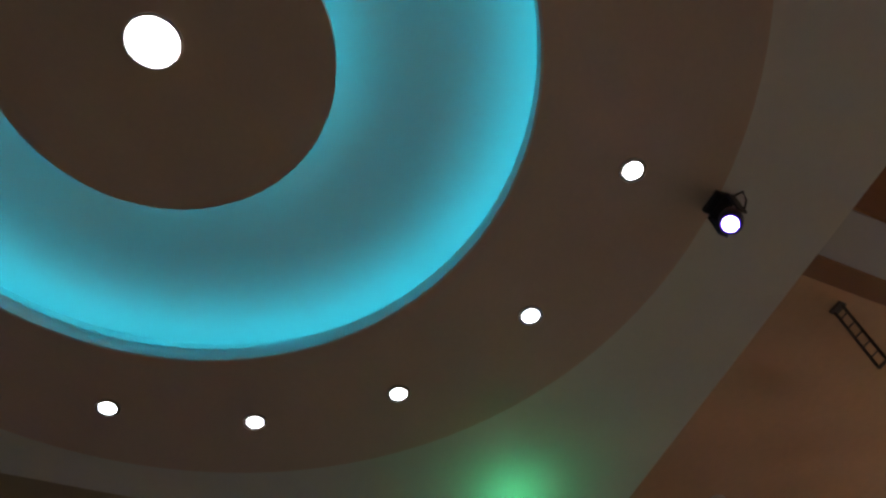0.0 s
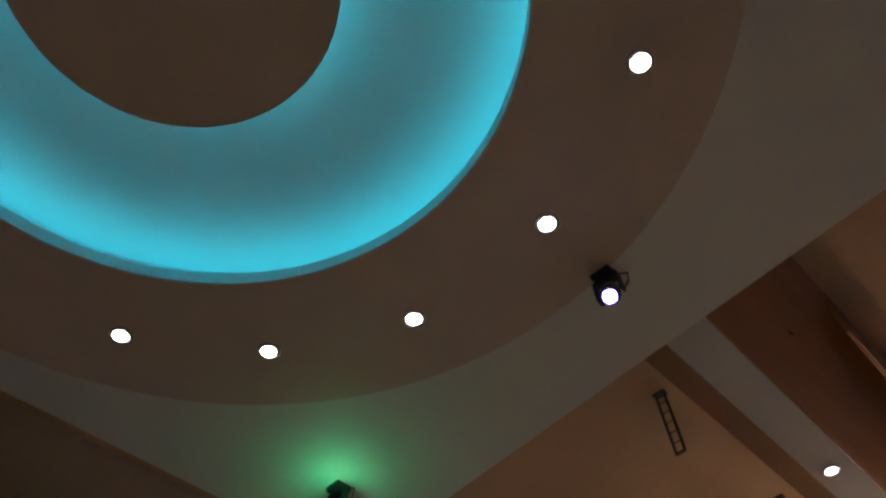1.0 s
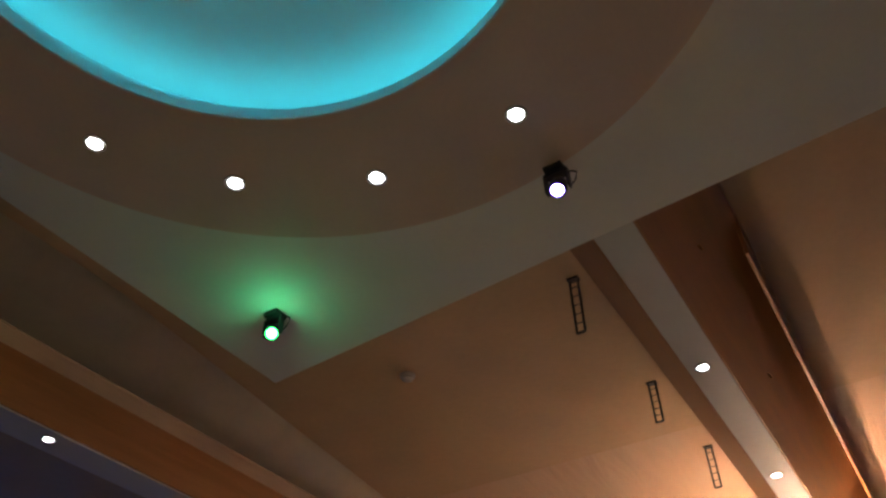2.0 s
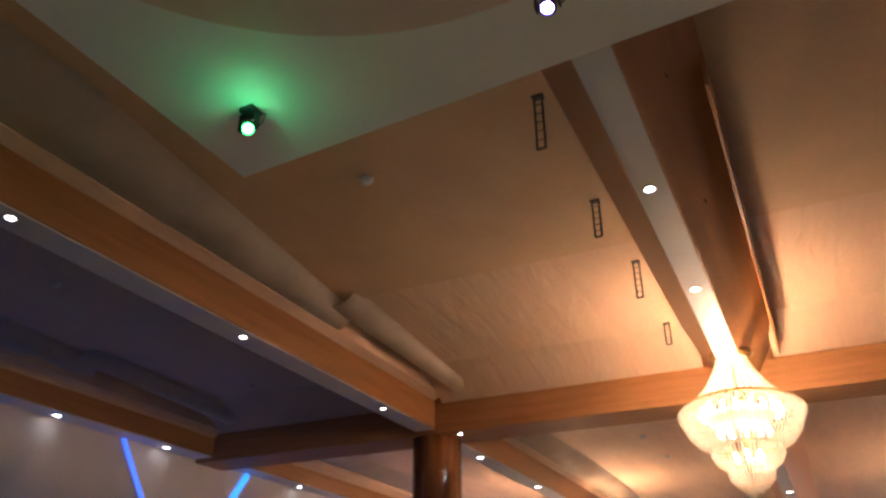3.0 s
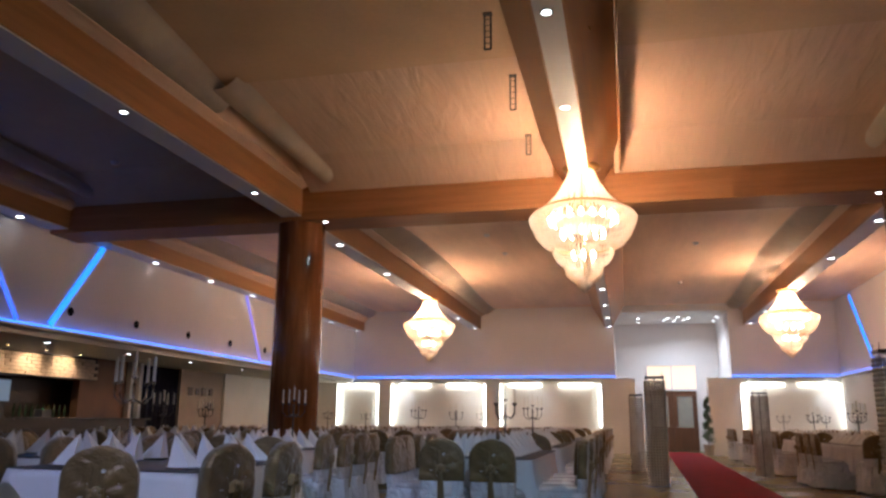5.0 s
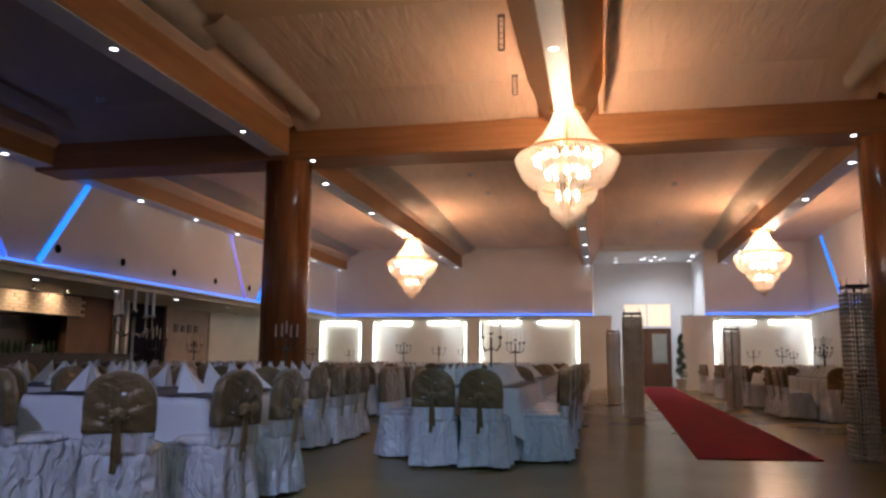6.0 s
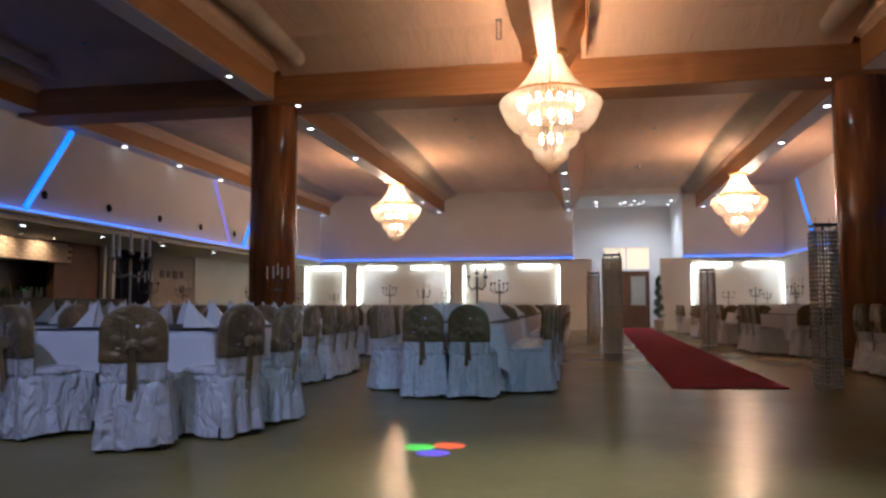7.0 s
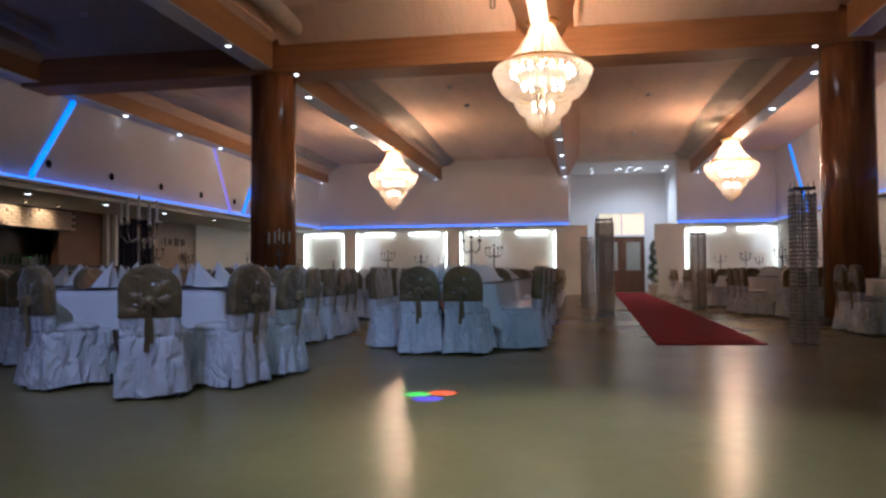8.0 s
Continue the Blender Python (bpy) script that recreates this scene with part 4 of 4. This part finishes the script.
for yy in (15.3, 18.9, 22.5, 26.1):
    for xx in (4.75, 6.65):
        seed += 1
        table(xx, yy, 1.0, 2.4, seed, ends=(True, False), cand=(0.2,))
table(5.3, 10.2, 1.0, 1.7, 60, ends=(True, False))

me = bpy.data.meshes.new("far_napkins")
me.from_pydata([tuple(v) for v in FAR_V], [], FAR_F)
me.materials.append(M_NAPKIN)
tagged(new("far_napkins", me), "white folded napkins standing on the far tables", "napkins", kind="stuff")

# ---- crystal stands by the carpet ----


def stand(x, y, h, w, label):
    ob = empty("crystal_stand", (x, y, 0), label, "decor stand", "crystal stands beside the carpet")
    part("base", box((-w / 2, -w / 2, 0), (w / 2, w / 2, 0.03), 0.004), M_STEEL, ob)
    for sx in (-1, 1):
        for sy in (-1, 1):
            part("post", tube([(sx * w * 0.44, sy * w * 0.44, 0.03), (sx * w * 0.44, sy * w * 0.44, h)], 0.008), M_STEEL, ob)
    part("top", box((-w / 2, -w / 2, h), (w / 2, w / 2, h + 0.03), 0.004), M_DARKMETAL, ob, "dark metal top frame")
    rows = int(h / 0.052)
    verts, faces = [], []
    for k in range(rows):
        z = 0.06 + k * (h - 0.08) / rows
        n = 7
        for side in range(4):
            for i in range(n):
                u = -w / 2 + w * (i + 0.5) / n
                c = Vector([(u, -w / 2, z), (w / 2, u, z), (u, w / 2, z), (-w / 2, u, z)][side])
                b = len(verts)
                r = w / n * 0.54
                verts += [c + Vector(v) * r for v in ((1, 0, 0), (0, 1, 0), (-1, 0, 0), (0, -1, 0), (0, 0, 1.4), (0, 0, -1.4))]
                faces += [(b, b + 1, b + 4), (b + 1, b + 2, b + 4), (b + 2, b + 3, b + 4), (b + 3, b, b + 4),
                          (b + 1, b, b + 5), (b + 2, b + 1, b + 5), (b + 3, b + 2, b + 5), (b, b + 3, b + 5)]
    me = bpy.data.meshes.new("bead_curtain")
    me.from_pydata(verts, [], faces)
    me.materials.append(M_GLASSBEAD)
    tagged(part("bead_curtain", me, None, ob, "rows of clear crystal beads"), kind="stuff")
    part("core", tube([(0, 0, 0.03), (0, 0, h)], 0.014), M_DARKMETAL, ob, "dark core rod")
    for sx in (-1, 1):
        for sy in (-1, 1):
            part("finial", tube([(sx * w * 0.44, sy * w * 0.44, h + 0.02), (sx * w * 0.40, sy * w * 0.40, h + 0.10)], 0.004), M_DARKMETAL, ob)
    return ob


SLAB = "tall square stand hung with rows of crystal beads"
stand(3.19, 8.2, 1.85, 0.25, SLAB)
stand(1.05, 14.3, 1.93, 0.34, SLAB)
stand(3.32, 17.3, 1.75, 0.3, SLAB)
stand(0.75, 18.5, 1.75, 0.3, SLAB)

# ---- niches ----
for a, b in NICHES:
    for lo, hi in (((a + 0.01, 29.03, 0.95), (a + 0.08, 29.1, 2.5)), ((b - 0.08, 29.03, 0.95), (b - 0.01, 29.1, 2.5))):
        thing("light_tube", box(lo, hi, 0.01), M_NICHE, "glowing tube light at the niche's edge", "tube light", "niche tube lights")
    k = 2 if b - a > 2 else 1
    for i in range(k):
        c = a + (b - a) * (i + 0.5) / k
        thing("light_tube", box((c - 0.62, 29.08, 2.44), (c + 0.62, 29.16, 2.54), 0.01), M_NICHE, "glowing tube light under the niche's top", "tube light", "niche tube lights")

# ---- bar under the low soffit ----
XB = -12.5
bar = empty("wall_bar", (XB, 0, 0), "dim bar wall of brown panels beside a pale wall", "wall", kind="structure")
part("panel", box((-0.2, 8, 0), (0, 13.0, 2.6)), M_BARWALL, bar)
part("panel", box((-0.2, 15.9, 0), (0, 18.2, 2.6)), M_BARWALL, bar, "brown panel")
part("panel", box((-0.9, 13.0, 0), (-0.7, 15.9, 2.6)), M_DARK, bar, "dark recess behind the bar")
part("panel", box((-0.2, 20.35, 0), (0, 22.9, 2.6)), mat("beige_wall", (0.42, 0.34, 0.28), 0.7, vary=0.12), bar, "beige wall panel")
part("panel", box((-0.2, 22.9, 0), (0.06, 29.0, 2.6)), M_CREAM, bar, "white wall panel")
for y in (17.75, 18.15):
    thing("post", box((XB + 0.02, y - 0.07, 0), (XB + 0.16, y + 0.07, 2.6), 0.01), M_CREAM, "slim pale post beside the curtained opening", "post", "pale posts")
bm = bmesh.new()
rows = []
for i in range(61):
    y = 18.3 + 2.05 * i / 60
    rows.append([bm.verts.new((XB - 0.1 + 0.05 * math.sin(i * 0.9) + 0.02 * math.sin(i * 2.3), y, z)) for z in (0.02, 1.3, 2.58)])
for p, q in zip(rows, rows[1:]):
    for k in range(2):
        bm.faces.new((p[k], q[k], q[k + 1], p[k + 1]))
bmesh.ops.solidify(bm, geom=bm.faces[:], thickness=0.01)
thing("curtain", bm, M_CURTAIN, "navy curtain hanging across the opening by the bar", "curtain", smooth=True)
canopy = empty("bar_canopy", (XB, 0, 0), "pale stone-clad canopy over the bar", "bar canopy")
part("core", box((-0.3, 12.2, 2.03), (0.25, 16.15, 2.55)), M_DARK, canopy)
stone = [finish(box((0, 0, 0), (0.03 + 0.008 * k, 0.3, 0.075), 0.008), "stone", M_BRICK) for k in range(3)]
srnd = random.Random(8)
for r in range(6):
    for k in range(13):
        o = part("stone", stone[srnd.randrange(3)], None, canopy)
        o.location = (0.25, 12.24 + k * 0.302 - (0.15 if r % 2 else 0) * (1 if k else 0), 2.035 + r * 0.08)
for y in (12.7, 13.8, 14.9):
    f = empty("bar_spotlight", (XB + 0.72, y, 2.6), "small warm spotlight over the stone canopy", "spotlight", "bar spotlights")
    part("body", lathe([(0.03, 0), (0.035, -0.04), (0.03, -0.05)], 14), M_BLACK, f)
    part("lens", lathe([(0.001, -0.056), (0.026, -0.052)], 14), M_BARLAMP, f)
    lamp("bar_lamp", "SPOT", (XB + 0.72, y, 2.535), 36.0, (1.0, 0.76, 0.50), 0.02, (XB + 0.25, y, 2.2), 110, 0.8)
counter = empty("bar_counter", (-11.2, 0, 0), "dark wooden bar counter", "bar counter")
part("front", box((-0.3, 9.0, 0.0), (0, 16.8, 1.08), 0.005), M_DARK, counter)
part("worktop", box((-0.4, 8.9, 1.08), (0.1, 16.9, 1.13), 0.01), mat("worktop_stone", (0.10, 0.09, 0.085), 0.25, vary=0.4, scale=14, fine=60), counter, "polished dark worktop")
screen = empty("monitor", (XB - 0.3, 13.75, 1.45), "small bluish monitor standing behind the bar", "monitor")
part("casing", box((-0.03, -0.27, 0), (0.03, 0.27, 0.5), 0.006), M_BLACK, screen)
part("display", box((0.03, -0.25, 0.02), (0.034, 0.25, 0.48)), glow("display", (0.25, 0.36, 0.5), 0.3), screen)
part("stand", box((-0.08, -0.1, -0.32), (0.08, 0.1, 0.0), 0.005), M_BLACK, screen)
back_shelf = thing("back_shelf", box((XB - 0.65, 13.05, 0.0), (XB + 0.1, 15.85, 1.13), 0.01), M_DARK, "dark back counter behind the bar", "counter")
bottle = finish(lathe([(0.035, 0), (0.037, 0.15), (0.03, 0.2), (0.013, 0.24), (0.013, 0.3)], 12), "bottle", mat("bottle_glass", (0.03, 0.06, 0.03), 0.1, vary=0.3), True)
for k in range(14):
    o = new("bottle", bottle)
    o.location = (XB - 0.2 + 0.06 * math.sin(k * 2.1), 14.1 + k * 0.12, 1.13)
    tagged(o, "dark glass bottle on the back counter", "bottle", "bar bottles")
for y, z, s in ((20.9, 1.95, 0.24), (21.3, 1.95, 0.2), (21.7, 1.96, 0.26), (22.1, 1.97, 0.22), (22.1, 1.5, 0.24)):
    p = empty("picture", (XB + 0.005, y, z), "small dark framed picture on the beige wall", "picture", "small pictures")
    part("frame", box((0, -s / 2, -s / 2), (0.02, s / 2, s / 2), 0.004), M_DARK, p)
    part("print", box((0.02, -s / 2 + 0.03, -s / 2 + 0.03), (0.023, s / 2 - 0.03, s / 2 - 0.03)), M_DOOR, p)

# ---- small fittings ----
port = finish(lathe([(0.001, 0.010), (0.06, 0.012), (0.075, 0.014), (0.075, 0.0)], 20), "grille", M_GRILLE)
for k in range(8):
    o = empty("wall_speaker", (-10.14, 8.1 + 2.15 * k, 3.18), "small round black speaker set in the wall", "speaker", "wall speakers")
    o.rotation_euler = (0, radians(90), 0)
    part("grille", port, None, o)
    part("rim", lathe([(0.075, 0.0), (0.088, 0.0), (0.088, 0.01), (0.075, 0.016)], 24, closed=True), M_GRILLE, o)


def detector(x, y, z):
    o = empty("smoke_detector", (x, y, z), "round white smoke detector on the ceiling", "smoke detector", "smoke detectors")
    part("base", lathe([(0.075, 0), (0.075, -0.02), (0.06, -0.028)], 28), M_STRIP, o, smooth=False)
    part("head", lathe([(0.055, -0.03), (0.055, -0.05), (0.03, -0.06), (0.005, -0.062)], 28), M_STRIP, o, smooth=True)


detector(-2.72, 5.52, 5.5)
for x, y in ((-7.58, 5.92), (-7.96, 10.4)):
    detector(x, y, 5.5 if y < 8 else 5.475)
for x, y in ((-2.53, 16.8), (-2.41, 18.9), (2.35, 18.6), (2.34, 24.1)):
    detector(x, y, 5.45)
for x, y, zt, h in ((-0.75, 5.05, 5.5, 0.54), (-0.78, 6.92, 5.5, 0.43), (-0.73, 8.53, 5.51, 0.48), (-0.78, 10.6, 5.475, 0.32)):
    o = empty("hanger_bracket", (x, y, zt), "slim black hanger bracket under the ceiling", "bracket", "ceiling brackets")
    w = 0.035
    for s in (-1, 1):
        part("rod", tube([(s * w, 0, 0), (s * w, 0, -h)], 0.010), M_DARKMETAL, o)
    part("top_plate", box((-0.05, -0.03, -0.02), (0.05, 0.03, 0.0), 0.002), M_DARKMETAL, o)
    part("bottom_bar", tube([(-w, 0, -h), (w, 0, -h)], 0.011), M_DARKMETAL, o)
    for k in range(1, 6):
        part("rung", tube([(-w, 0, -h * k / 6), (w, 0, -h * k / 6)], 0.005), M_DARKMETAL, o)
for x, y, z in ((0.33, 4.6, 5.0), (0.31, 6.45, 4.97), (-0.3, 6.0, 4.95)):
    o = empty("ceiling_hook", (x, y, z), "tiny brass hook on the beam's side", "hook", "beam hooks")
    part("stem", tube([(0, 0, 0.02), (0.02, 0, -0.02), (0.03, 0, -0.05)], 0.008), M_BRASS, o)

# ---- potted topiary by the door ----
tree = empty("topiary", (3.3, 28.55, 0), "slim green spiral topiary in a pale pot", "plant")
part("pot", lathe([(0.14, 0), (0.19, 0.36), (0.2, 0.4), (0.17, 0.4)], 24), M_POT, tree, smooth=False)
part("trunk", tube([(0, 0, 0.35), (0.01, 0, 1.2), (0, 0.01, 1.9)], 0.018), M_DARK, tree)
trnd = random.Random(4)
verts, faces = [], []
for k in range(2600):
    f = trnd.random()
    a = f * 4 * 2 * math.pi + trnd.gauss(0, 0.9)
    r = (0.22 - 0.14 * f) * trnd.uniform(0.2, 1.1)
    p = Vector((r * math.cos(a), r * math.sin(a), 0.5 + 1.5 * f + trnd.gauss(0, 0.04)))
    u = Vector((trnd.gauss(0, 1), trnd.gauss(0, 1), trnd.gauss(0, 1))).normalized()
    v = u.orthogonal().normalized()
    s = len(verts)
    verts += [p - u * 0.03, p + v * 0.014, p + u * 0.03, p - v * 0.014]
    faces.append((s, s + 1, s + 2, s + 3))
me = bpy.data.meshes.new("leaves")
me.from_pydata(verts, [], faces)
me.materials.append(M_LEAF)
tagged(part("leaves", me, None, tree, "dense small green leaves"), kind="stuff")

# ---- small things at the bar ----
sign = empty("sign_board", (XB + 0.012, 12.35, 1.62), "small lit white notice on the bar wall", "sign")
part("backing", box((0, -0.2, -0.07), (0.02, 0.2, 0.07), 0.004), M_BLACK, sign)
part("face", box((0.02, -0.18, -0.055), (0.026, 0.18, 0.055)), glow("sign_face", (0.85, 0.92, 1.0), 1.2), sign)
till = empty("card_reader", (-11.25, 13.3, 1.13), "small grey box with a green lamp on the bar counter", "device")
part("casing", box((-0.1, -0.14, 0), (0.1, 0.14, 0.16), 0.015), mat("grey_plastic", (0.22, 0.22, 0.23), 0.5, vary=0.1), till)
part("indicator", lathe([(0.001, 0.006), (0.012, 0.004), (0.014, 0.0)], 10, (0, 0, 0.16)), glow("indicator_green", (0.05, 1.0, 0.3), 6.0), till, "green indicator lamp")
